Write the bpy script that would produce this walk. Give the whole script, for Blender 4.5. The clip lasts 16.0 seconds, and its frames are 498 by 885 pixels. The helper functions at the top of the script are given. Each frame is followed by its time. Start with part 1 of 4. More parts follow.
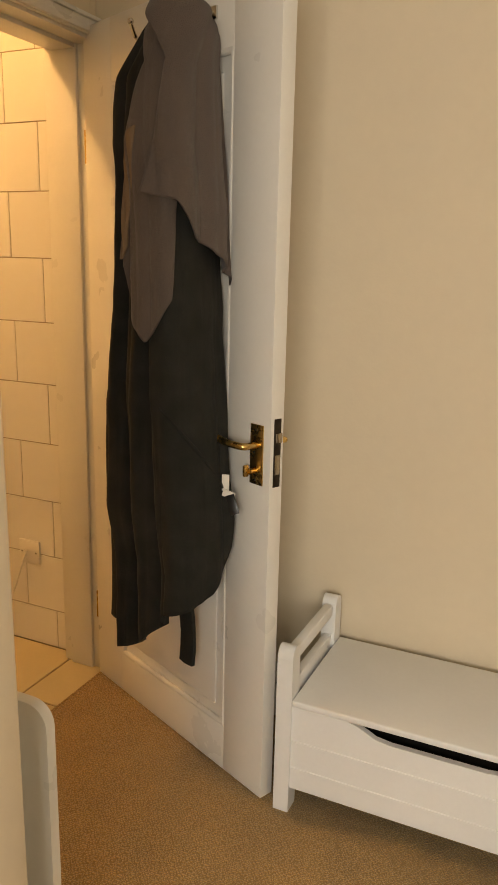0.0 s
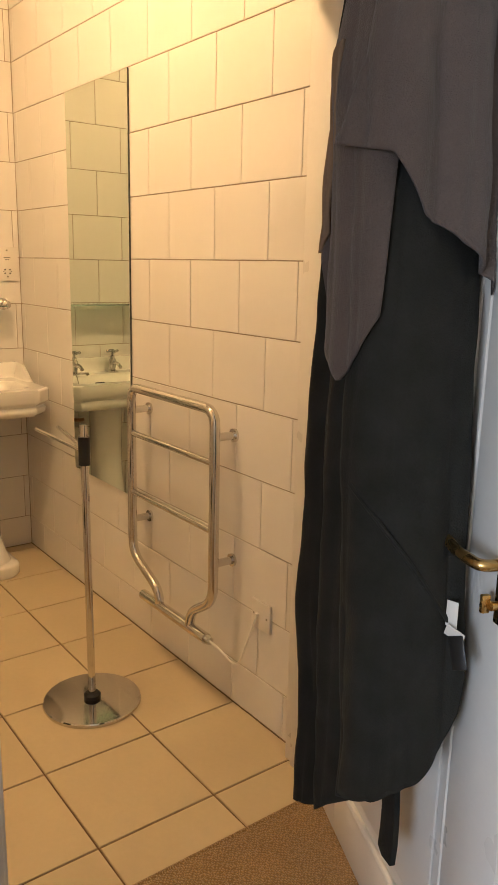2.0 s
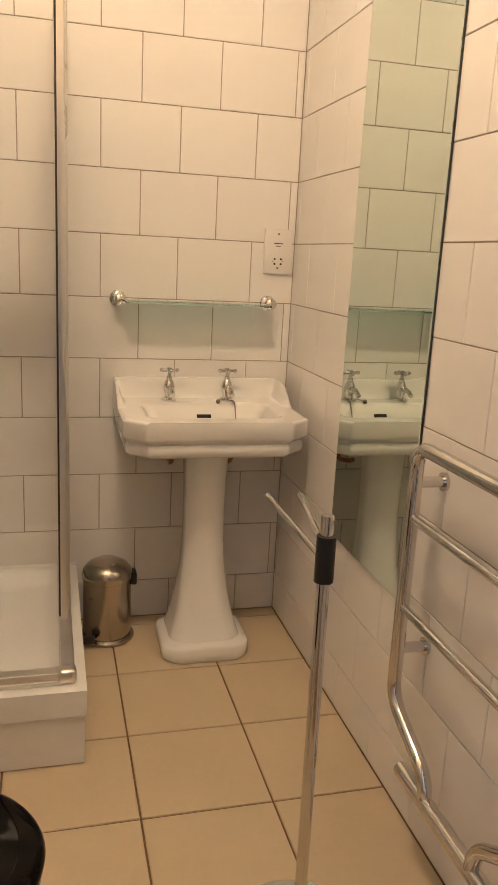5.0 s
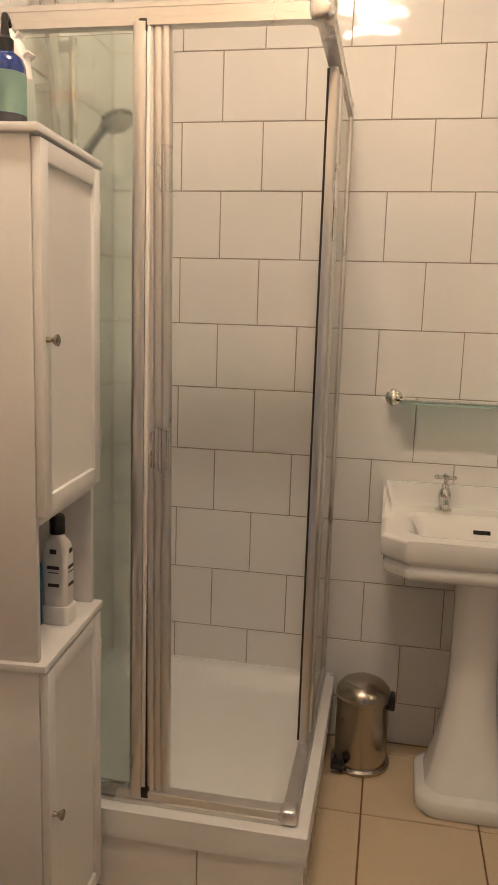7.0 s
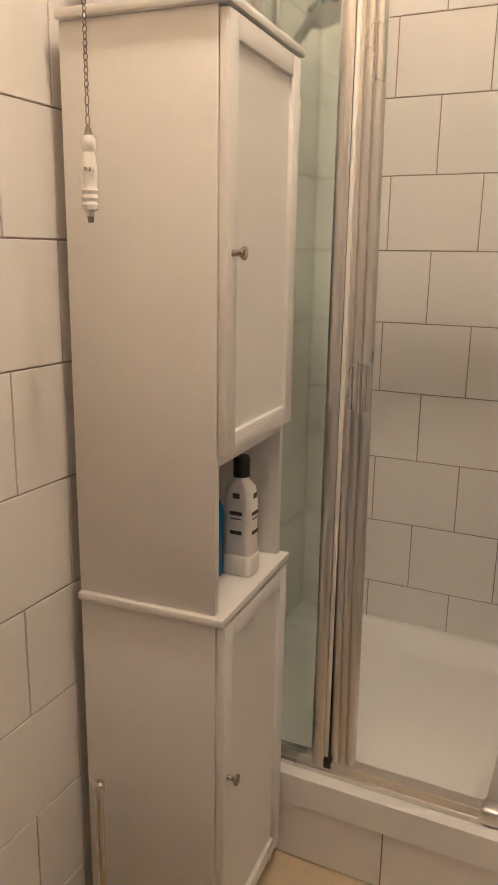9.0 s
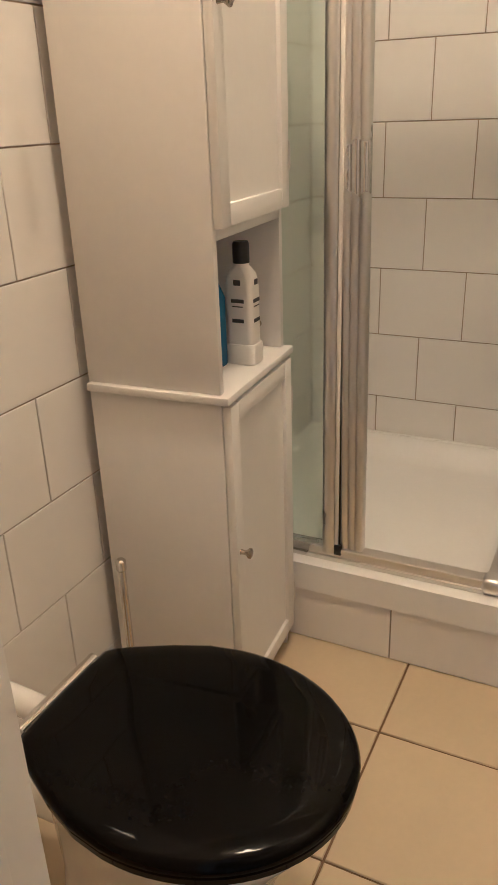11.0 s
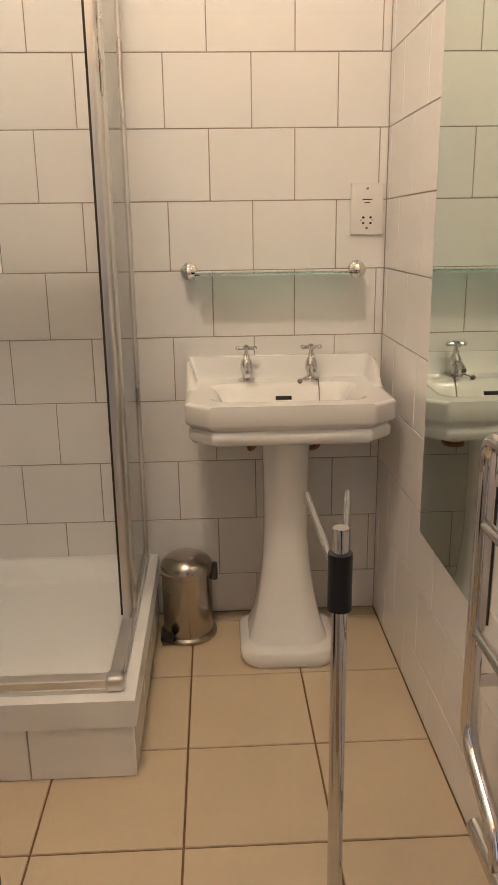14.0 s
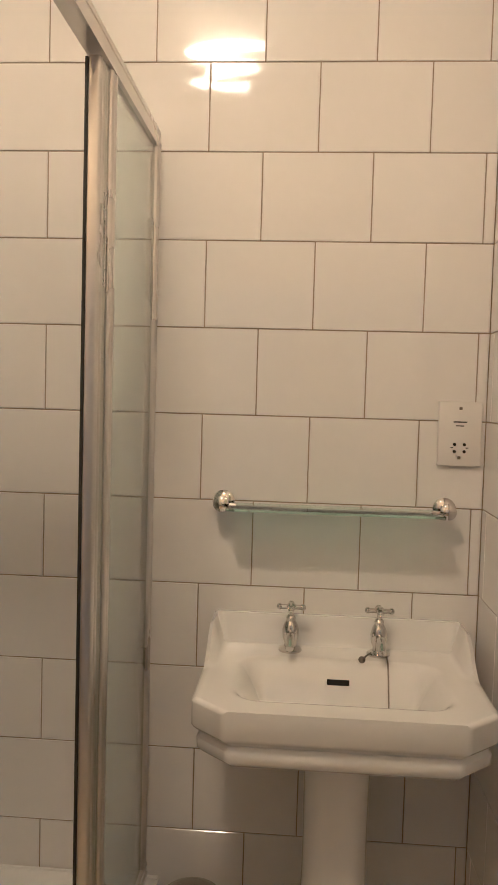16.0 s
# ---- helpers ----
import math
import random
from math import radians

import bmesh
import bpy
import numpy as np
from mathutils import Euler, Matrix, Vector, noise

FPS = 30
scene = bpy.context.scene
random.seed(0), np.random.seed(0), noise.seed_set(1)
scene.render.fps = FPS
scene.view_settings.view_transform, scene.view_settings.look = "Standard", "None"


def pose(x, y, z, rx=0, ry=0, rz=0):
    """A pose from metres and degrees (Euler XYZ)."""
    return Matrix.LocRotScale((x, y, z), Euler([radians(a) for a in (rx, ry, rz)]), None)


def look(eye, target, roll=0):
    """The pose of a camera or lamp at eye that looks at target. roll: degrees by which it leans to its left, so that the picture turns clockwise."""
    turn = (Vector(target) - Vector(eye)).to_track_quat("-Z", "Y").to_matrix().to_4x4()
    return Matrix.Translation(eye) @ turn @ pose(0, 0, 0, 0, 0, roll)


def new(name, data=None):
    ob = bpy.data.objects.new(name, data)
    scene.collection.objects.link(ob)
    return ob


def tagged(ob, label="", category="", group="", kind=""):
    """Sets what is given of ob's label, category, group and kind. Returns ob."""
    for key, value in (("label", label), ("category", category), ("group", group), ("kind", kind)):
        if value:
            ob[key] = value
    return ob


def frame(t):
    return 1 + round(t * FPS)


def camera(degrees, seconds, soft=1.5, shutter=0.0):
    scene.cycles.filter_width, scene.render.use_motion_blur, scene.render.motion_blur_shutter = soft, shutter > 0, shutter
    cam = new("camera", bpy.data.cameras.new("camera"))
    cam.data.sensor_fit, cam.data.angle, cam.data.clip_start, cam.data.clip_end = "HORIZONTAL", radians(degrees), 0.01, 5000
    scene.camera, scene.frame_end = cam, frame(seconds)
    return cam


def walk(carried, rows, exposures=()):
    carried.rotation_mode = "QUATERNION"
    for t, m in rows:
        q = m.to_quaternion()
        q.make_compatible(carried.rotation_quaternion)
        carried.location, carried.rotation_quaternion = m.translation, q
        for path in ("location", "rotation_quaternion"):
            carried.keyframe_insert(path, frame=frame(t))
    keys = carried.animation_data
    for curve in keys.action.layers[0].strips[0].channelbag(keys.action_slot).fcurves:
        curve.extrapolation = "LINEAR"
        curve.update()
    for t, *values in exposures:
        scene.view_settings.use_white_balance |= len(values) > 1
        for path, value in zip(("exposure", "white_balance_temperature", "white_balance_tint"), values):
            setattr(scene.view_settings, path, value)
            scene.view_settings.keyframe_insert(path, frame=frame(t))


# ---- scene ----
cam = camera(36.2, 16.0)
PATH = [
    (0, (3.532, -1.953, 1.353), (2.724, -0.185, 0.884), 1.3),
    (0.5, (3.562, -1.791, 1.337), (2.564, -0.119, 0.881), 1.2),
    (0.7, (3.547, -1.717, 1.341), (2.474, -0.093, 0.879), 1.2),
    (1, (3.5, -1.599, 1.331), (2.311, -0.054, 0.886), 0.8),
    (1.5, (3.433, -1.437, 1.318), (2.051, -0.061, 0.874), 0.9),
    (2, (3.404, -1.262, 1.323), (1.847, -0.09, 0.874), 1.3),
    (2.5, (3.356, -1.178, 1.31), (1.695, -0.161, 0.855), 2.0),
    (3, (3.229, -1.098, 1.31), (1.497, -0.211, 0.851), 2.0),
    (3.2, (3.171, -1.077, 1.303), (1.422, -0.221, 0.847), 2.2),
    (5.3, (2.473, -0.746, 1.288), (0.565, -0.39, 0.808), 2.4),
    (5.5, (2.428, -0.704, 1.291), (0.501, -0.468, 0.807), 1.9),
    (6, (2.383, -0.656, 1.318), (0.436, -0.704, 0.861), 1.5),
    (6.5, (2.367, -0.621, 1.349), (0.426, -0.877, 0.94), 1.6),
    (7, (2.356, -0.607, 1.382), (0.417, -0.962, 1.043), 1.8),
    (7.5, (2.345, -0.604, 1.415), (0.405, -1.023, 1.161), 1.8),
    (8, (2.294, -0.609, 1.373), (0.391, -1.155, 1.088), 2.1),
    (8.5, (2.194, -0.648, 1.344), (0.361, -1.349, 0.958), 2.2),
    (8.7, (2.167, -0.662, 1.335), (0.371, -1.442, 0.926), 1.9),
    (11, (2.212, -0.618, 1.177), (0.573, -1.444, 0.382), -2.1),
    (11.5, (2.271, -0.64, 1.155), (0.571, -1.272, 0.311), -2.6),
    (12, (2.349, -0.654, 1.164), (0.589, -1.062, 0.307), -1.8),
    (12.5, (2.404, -0.62, 1.17), (0.598, -0.831, 0.338), -0.9),
    (13, (2.467, -0.556, 1.194), (0.633, -0.615, 0.398), -0.6),
    (13.5, (2.479, -0.544, 1.231), (0.603, -0.524, 0.537), -0.5),
    (14, (2.359, -0.521, 1.26), (0.435, -0.439, 0.72), -0.8),
    (14.5, (2.245, -0.525, 1.281), (0.296, -0.387, 0.853), 0.5),
    (15, (2.108, -0.473, 1.306), (0.133, -0.394, 1.0), 1.9),
    (15.5, (1.947, -0.419, 1.355), (-0.043, -0.448, 1.162), 2.1),
    (16, (1.765, -0.413, 1.377), (-0.226, -0.555, 1.264), 1.6),
]
walk(cam, [(t, look(eye, target, roll)) for t, eye, target, roll in PATH],
     [(0.0, 0.2, 7900, 10), (0.5, 0.32, 7100, 10), (1.0, 0.35, 6900, 10), (1.5, 0.4, 6400, 10), (2.0, 0.4, 5500, 10), (2.5, 0.4, 4900, 10), (3.0, 0.35, 4700, 10), (5.5, 0.25, 4350, 11), (6.5, 0.1, 4150, 11), (7.6, -0.1, 4150, 11),
      (8.5, 0.05, 4100, 11), (11.0, 0.5, 4150, 11), (12.5, 0.6, 4050, 11), (13.0, 0.5, 4050, 11), (14.5, 0.2, 4050, 10), (15.5, -0.05, 4100, 11), (16.0, -0.15, 4150, 11)])

# ---- light and exposure ----
world = bpy.data.worlds.new("world")
scene.world = world
world.use_nodes = True
sky = world.node_tree.nodes.new("ShaderNodeTexSky")
sky.sky_type, sky.sun_disc, sky.sun_elevation, sky.sun_rotation = "NISHITA", False, radians(35), radians(200)
world.node_tree.links.new(sky.outputs[0], world.node_tree.nodes["Background"].inputs[0])
world.node_tree.nodes["Background"].inputs[1].default_value = 0.1
BULB = (1.0, 0.585, 0.235)
BULB_STRENGTH = 170.0
day = bpy.data.lights.new("window_daylight", "AREA")
day.shape, day.size, day.size_y, day.energy, day.color = "RECTANGLE", 1.5, 1.25, 56.0, (0.94, 0.97, 1.0)
new("window_daylight", day).matrix_world = look((4.1, -4.08, 1.5), (4.0, -2.3, 1.2))

# ---- materials ----
MATS = {}


def mat(name, color, rough=0.5, metal=0.0, vary=0.06, scale=6.0, bump=0.0, bump_scale=60.0, fine=0.0, coat=0.0, transmission=0.0, per_piece=0.0, sheen=0.0):
    """A surface with colour variation at two scales, and relief."""
    if name in MATS:
        return MATS[name]
    m = bpy.data.materials.new(name)
    m.use_nodes = True
    nt = m.node_tree
    b = nt.nodes["Principled BSDF"]
    b.inputs["Roughness"].default_value, b.inputs["Metallic"].default_value = rough, metal
    b.inputs["Coat Weight"].default_value = coat
    b.inputs["Transmission Weight"].default_value = transmission
    b.inputs["Sheen Weight"].default_value = sheen
    tc = nt.nodes.new("ShaderNodeTexCoord")
    geo = nt.nodes.new("ShaderNodeNewGeometry")
    pos = geo.outputs["Position"]
    n1 = nt.nodes.new("ShaderNodeTexNoise")
    n1.inputs["Scale"].default_value, n1.inputs["Detail"].default_value = scale, 4
    n2 = nt.nodes.new("ShaderNodeTexNoise")
    n2.inputs["Scale"].default_value, n2.inputs["Detail"].default_value = scale * 14, 3
    nt.links.new(pos, n1.inputs["Vector"]), nt.links.new(pos, n2.inputs["Vector"])
    add = nt.nodes.new("ShaderNodeMath")
    add.operation = "MULTIPLY_ADD"
    nt.links.new(n2.outputs[0], add.inputs[0])
    add.inputs[1].default_value = 0.5
    nt.links.new(n1.outputs[0], add.inputs[2])
    last = add.outputs[0]
    if per_piece:
        info = nt.nodes.new("ShaderNodeObjectInfo")
        pp = nt.nodes.new("ShaderNodeMath")
        pp.operation = "MULTIPLY_ADD"
        nt.links.new(info.outputs["Random"], pp.inputs[0])
        pp.inputs[1].default_value = per_piece
        nt.links.new(last, pp.inputs[2])
        last = pp.outputs[0]
    ramp = nt.nodes.new("ShaderNodeMapRange")
    ramp.inputs[1].default_value, ramp.inputs[2].default_value = 0.4, 1.1 + per_piece
    ramp.inputs[3].default_value, ramp.inputs[4].default_value = 1 - vary, 1 + vary
    nt.links.new(last, ramp.inputs[0])
    mul = nt.nodes.new("ShaderNodeVectorMath")
    mul.operation = "SCALE"
    mul.inputs[0].default_value = color
    nt.links.new(ramp.outputs[0], mul.inputs["Scale"])
    nt.links.new(mul.outputs[0], b.inputs["Base Color"])
    rr = nt.nodes.new("ShaderNodeMapRange")
    rr.inputs[1].default_value, rr.inputs[2].default_value = 0.3, 0.7
    rr.inputs[3].default_value, rr.inputs[4].default_value = rough * 0.8, min(1, rough * 1.25)
    nt.links.new(n1.outputs[0], rr.inputs[0])
    nt.links.new(rr.outputs[0], b.inputs["Roughness"])
    if bump:
        n3 = nt.nodes.new("ShaderNodeTexNoise")
        n3.inputs["Scale"].default_value, n3.inputs["Detail"].default_value = bump_scale, 3
        nt.links.new(pos, n3.inputs["Vector"])
        bp = nt.nodes.new("ShaderNodeBump")
        bp.inputs["Strength"].default_value, bp.inputs["Distance"].default_value = bump, 0.004
        nt.links.new(n3.outputs[0], bp.inputs["Height"])
        nt.links.new(bp.outputs[0], b.inputs["Normal"])
    MATS[name] = m
    return m


def glow(name, color, strength):
    m = bpy.data.materials.new(name)
    m.use_nodes = True
    b = m.node_tree.nodes["Principled BSDF"]
    b.inputs["Emission Color"].default_value = (*color, 1)
    b.inputs["Emission Strength"].default_value = strength
    return m


def carpet_material():
    m = mat("carpet", (0.335, 0.21, 0.078), 0.95, vary=0.2, scale=7, sheen=0.3)
    nt = m.node_tree
    pos = nt.nodes.new("ShaderNodeNewGeometry").outputs["Position"]
    turn = nt.nodes.new("ShaderNodeMapping")
    turn.inputs["Rotation"].default_value = (0, 0, radians(45))
    nt.links.new(pos, turn.inputs["Vector"])
    heights = []
    for axis in ("X", "Y"):
        w = nt.nodes.new("ShaderNodeTexWave")
        w.bands_direction = axis
        w.inputs["Scale"].default_value, w.inputs["Distortion"].default_value, w.inputs["Detail"].default_value, w.inputs["Detail Scale"].default_value = 42, 9.0, 3, 2.5
        nt.links.new(turn.outputs[0], w.inputs["Vector"])
        heights.append(w.outputs["Fac"])
    mul = nt.nodes.new("ShaderNodeMath")
    mul.operation = "MULTIPLY"
    nt.links.new(heights[0], mul.inputs[0]), nt.links.new(heights[1], mul.inputs[1])
    shade = nt.nodes.new("ShaderNodeMapRange")
    shade.inputs[3].default_value, shade.inputs[4].default_value = 0.86, 1.60
    nt.links.new(mul.outputs[0], shade.inputs[0])
    b = nt.nodes["Principled BSDF"]
    yarn = nt.nodes.new("ShaderNodeVectorMath")
    yarn.operation = "SCALE"
    nt.links.new(b.inputs["Base Color"].links[0].from_socket, yarn.inputs[0])
    nt.links.new(shade.outputs[0], yarn.inputs["Scale"])
    nt.links.new(yarn.outputs[0], b.inputs["Base Color"])
    bp = nt.nodes.new("ShaderNodeBump")
    bp.inputs["Strength"].default_value, bp.inputs["Distance"].default_value = 0.9, 0.004
    nt.links.new(mul.outputs[0], bp.inputs["Height"])
    nt.links.new(bp.outputs[0], nt.nodes["Principled BSDF"].inputs["Normal"])
    return m


TILE = mat("wall_tile", (0.80, 0.775, 0.735), 0.055, vary=0.025, scale=3, bump=0.06, bump_scale=9, per_piece=0.25)
GROUT = mat("wall_grout", (0.34, 0.27, 0.19), 0.9, vary=0.3, scale=12)
FTILE = mat("floor_tile", (0.575, 0.47, 0.29), 0.42, vary=0.07, scale=5, bump=0.10, bump_scale=40, per_piece=0.3)
FGROUT = mat("floor_grout", (0.17, 0.105, 0.05), 0.95, vary=0.3, scale=15)
PAINT = mat("wall_paint", (0.70, 0.60, 0.455), 0.75, vary=0.035, scale=2.5, bump=0.12, bump_scale=90)
CEIL = mat("ceiling_paint", (0.78, 0.76, 0.72), 0.85, vary=0.03, scale=2)
GLOSS = mat("white_gloss_paint", (0.75, 0.73, 0.69), 0.32, vary=0.03, scale=7, bump=0.05, bump_scale=50)
CABINET = mat("cabinet_paint", (0.74, 0.72, 0.69), 0.38, vary=0.03, scale=5, bump=0.03)
CHEST = mat("chest_paint", (0.80, 0.80, 0.80), 0.42, vary=0.03, scale=7, bump=0.08, bump_scale=70)
CERAMIC = mat("ceramic", (0.82, 0.80, 0.76), 0.10, vary=0.015, scale=4, coat=0.4)
ACRYLIC = mat("tray_acrylic", (0.80, 0.79, 0.76), 0.45, vary=0.03, scale=6)
CHROME = mat("chrome", (0.66, 0.64, 0.61), 0.08, 1.0, vary=0.05, scale=5)
SATIN = mat("aluminium", (0.70, 0.68, 0.65), 0.30, 1.0, vary=0.04, scale=3)
BRASS = mat("brass", (0.62, 0.42, 0.16), 0.26, 1.0, vary=0.18, scale=40)
STEEL = mat("steel", (0.44, 0.39, 0.32), 0.22, 1.0, vary=0.08, scale=15)
LOCK = mat("lock_steel", (0.25, 0.22, 0.18), 0.4, 1.0, vary=0.3, scale=60)
MORTICE = mat("mortice_steel", (0.06, 0.05, 0.04), 0.45, 1.0, vary=0.3, scale=90)
BLACK = mat("black_plastic", (0.012, 0.012, 0.012), 0.35, vary=0.2, scale=20)
SEAL = mat("rubber_seal", (0.02, 0.018, 0.016), 0.6, vary=0.2, scale=20)
LID = mat("black_lacquer", (0.003, 0.003, 0.0023), 0.05, vary=0.2, scale=8)
GLASS = mat("shower_glass", (0.90, 0.955, 0.925), 0.06, vary=0.02, scale=6, transmission=1.0)
SHELFGLASS = mat("shelf_glass", (0.62, 0.86, 0.76), 0.05, vary=0.02, scale=6, transmission=1.0)
MIRROR = mat("mirror_glass", (0.67, 0.75, 0.685), 0.015, 1.0, vary=0.012, scale=3)
EDGE = mat("mirror_edge", (0.03, 0.035, 0.03), 0.3, vary=0.2, scale=20)
ROBE = mat("dark_fleece", (0.0105, 0.0108, 0.0080), 0.95, vary=0.3, scale=14, bump=0.35, bump_scale=320)
TOWEL = mat("grey_terry", (0.105, 0.080, 0.070), 0.95, vary=0.2, scale=14, bump=0.6, bump_scale=420, sheen=0.15)
CLOTH = mat("beige_trim", (0.20, 0.135, 0.085), 0.9, vary=0.2, scale=20, bump=0.3, bump_scale=300)
PLASTIC = mat("white_plastic", (0.78, 0.75, 0.70), 0.35, vary=0.02, scale=10)
# near-black in place of the shade inside openings and the chest
DARK = mat("inner_shade", (0.01, 0.009, 0.008), 0.8, vary=0.2)
PRINT = mat("dark_print", (0.05, 0.05, 0.06), 0.6, vary=0.1)
BLUE = mat("blue_glass", (0.01, 0.03, 0.22), 0.12, vary=0.1, coat=0.5)
LIQUID = mat("blue_liquid", (0.02, 0.13, 0.30), 0.2, vary=0.1)
GREEN = mat("grey_green_label", (0.20, 0.30, 0.25), 0.55, vary=0.06)
ORANGE = mat("orange_lid", (0.85, 0.20, 0.03), 0.4, vary=0.05)
TUB = mat("pale_tub", (0.78, 0.73, 0.76), 0.45, vary=0.04)
CARPET = carpet_material()
MATS["black_lacquer"].node_tree.nodes["Principled BSDF"].inputs["Specular IOR Level"].default_value = 0.075
LAMPGLASS = glow("lamp_glass", BULB, BULB_STRENGTH)
LAMPBACK = glow("lamp_glass_back", BULB, BULB_STRENGTH * 0.2)

# ---- builders ----


def mesh_of(bm, name, material, smooth=None):
    me = bpy.data.meshes.new(name)
    bmesh.ops.recalc_face_normals(bm, faces=bm.faces)
    bm.to_mesh(me)
    bm.free()
    me.materials.append(material)
    if smooth is not None:
        me.shade_smooth()
        me.set_sharp_from_angle(angle=radians(smooth))
    return me


def part(name, bm, material, parent=None, label="", smooth=35):
    ob = new(name, mesh_of(bm, name, material, smooth))
    if parent:
        ob.parent = parent
        ob.matrix_parent_inverse = base_matrix(parent).inverted()
    return tagged(ob, label)


def base_matrix(ob):
    m = ob.matrix_basis.copy()
    while ob.parent:
        m = ob.parent.matrix_basis @ ob.matrix_parent_inverse @ m
        ob = ob.parent
    return m


def thing(name, at, label, category, group=""):
    ob = new(name)
    ob.empty_display_size = 0.05
    ob.location = at
    return tagged(ob, label, category, group)


def structure(name, bm, material, label="", smooth=35):
    return tagged(part(name, bm, material, None, label, smooth), kind="structure", category=name.split("_")[0])


def box(x0, x1, y0, y1, z0, z1, bevel=0.0, seg=2, bm=None):
    own = bmesh.new()
    bmesh.ops.create_cube(own, size=1)
    for v in own.verts:
        v.co = Vector(((x0 + x1) / 2 + v.co.x * (x1 - x0), (y0 + y1) / 2 + v.co.y * (y1 - y0), (z0 + z1) / 2 + v.co.z * (z1 - z0)))
    if bevel:
        bmesh.ops.bevel(own, geom=own.edges[:], offset=bevel, segments=seg, affect="EDGES", profile=0.5)
    return own if bm is None else join(bm, own)


def join(bm, other):
    me = bpy.data.meshes.new("tmp")
    other.to_mesh(me)
    other.free()
    bm.from_mesh(me)
    bpy.data.meshes.remove(me)
    return bm


def rings(loops, cap=True, bm=None):
    """A skin over closed loops of equal length."""
    bm = bm or bmesh.new()
    vs = [[bm.verts.new(p) for p in loop] for loop in loops]
    n = len(loops[0])
    for a, b in zip(vs, vs[1:]):
        for i in range(n):
            bm.faces.new((a[i], a[(i + 1) % n], b[(i + 1) % n], b[i]))
    if cap:
        bm.faces.new(vs[0][::-1]), bm.faces.new(vs[-1])
    return bm


def lathe(x, y, profile, n=32, bm=None):
    return rings([[(x + r * math.cos(2 * math.pi * i / n), y + r * math.sin(2 * math.pi * i / n), z) for i in range(n)] for r, z in profile], bm=bm)


def tube(points, r, n=12, bm=None):
    """A round bar along points."""
    pts = [Vector(p) for p in points]
    loops, side = [], None
    for i, p in enumerate(pts):
        d = (pts[min(i + 1, len(pts) - 1)] - pts[max(i - 1, 0)]).normalized()
        side = (Vector((0.31, 0.87, 0.38)) if side is None else side)
        side = (side - d * side.dot(d)).normalized()
        up = d.cross(side)
        loops.append([p + r * (side * math.cos(2 * math.pi * k / n) + up * math.sin(2 * math.pi * k / n)) for k in range(n)])
    return rings(loops, bm=bm)


def rounded(points, radius, steps=6):
    """A polyline with its inner corners rounded."""
    pts = [Vector(p) for p in points]
    out = [pts[0]]
    for a, b, c in zip(pts, pts[1:], pts[2:]):
        p, q = b + (a - b).normalized() * radius, b + (c - b).normalized() * radius
        for i in range(steps + 1):
            t = i / steps
            out.append(p * (1 - t) ** 2 + b * 2 * t * (1 - t) + q * t * t)
    return out + [pts[-1]]


def turned(bm, m):
    bmesh.ops.transform(bm, matrix=m, verts=bm.verts)
    return bm


def mix(a, b, t):
    return a + (b - a) * t


def smooth(t):
    t = max(0.0, min(1.0, t))
    return t * t * (3 - 2 * t)


def table(rows, v):
    """Linear interpolation in rows of (key, value), keys rising."""
    if v <= rows[0][0]:
        return rows[0][1]
    for (a, p), (b, q) in zip(rows, rows[1:]):
        if v <= b:
            return mix(p, q, (v - a) / (b - a))
    return rows[-1][1]


# ---- structure: bathroom ----
TOP = 2.85
SOUTH = -1.495
wall_west = structure("wall_west", box(-0.14, -0.003, SOUTH - 0.14, 0.14, -0.1, TOP), GROUT, "white glazed tiled wall behind the basin")
wall_north = structure("wall_north", box(-0.003, 2.0, 0.003, 0.14, -0.1, TOP), GROUT, "white glazed tiled wall with a tall mirror")
wall_south = structure("wall_south", box(-0.003, 2.0, SOUTH - 0.14, SOUTH - 0.003, -0.1, TOP), GROUT, "white glazed tiled wall behind the toilet")
DOOR_N, DOOR_S, HEAD = -0.045, -0.877, 1.925
bm = box(2.0, 2.15, -0.02, 0.14, 0, TOP)
box(2.0, 2.15, DOOR_N + 0.001, -0.021, HEAD + 0.03, TOP, bm=bm)
box(2.0, 2.15, DOOR_S - 0.03, DOOR_N, HEAD + 0.03, TOP, bm=bm)
box(2.0, 2.15, -1.64, DOOR_S - 0.031, 0, TOP, bm=bm)
structure("wall_east", bm, PAINT, "cream painted wall round the bathroom doorway")
floor_bath = structure("floor", box(-0.003, 2.148, SOUTH - 0.02, 0.02, -0.12, -0.004), FGROUT, "beige square tiled bathroom floor with dark joints")
structure("ceiling", box(-0.14, 5.4, -4.2, 0.2, TOP, TOP + 0.1), CEIL, "plain white ceiling")

# door lining, stop and architrave
bm = box(1.985, 2.165, DOOR_N, -0.021, 0, HEAD + 0.03, 0.002)
box(1.985, 2.165, DOOR_S - 0.03, DOOR_S, 0, HEAD + 0.03, 0.002, bm=bm)
box(1.986, 2.164, DOOR_S + 0.0005, DOOR_N - 0.0005, HEAD, HEAD + 0.0295, 0.002, bm=bm)
box(2.02, 2.105, DOOR_N - 0.012, DOOR_N + 0.001, 0.001, HEAD + 0.001, 0.002, bm=bm)
box(2.02, 2.105, DOOR_S - 0.001, DOOR_S + 0.012, 0.001, HEAD + 0.001, 0.002, bm=bm)
box(2.021, 2.104, DOOR_S + 0.013, DOOR_N - 0.013, HEAD - 0.012, HEAD + 0.001, 0.002, bm=bm)
structure("door_frame", bm, GLOSS, "white gloss painted door lining")
bm = bmesh.new()
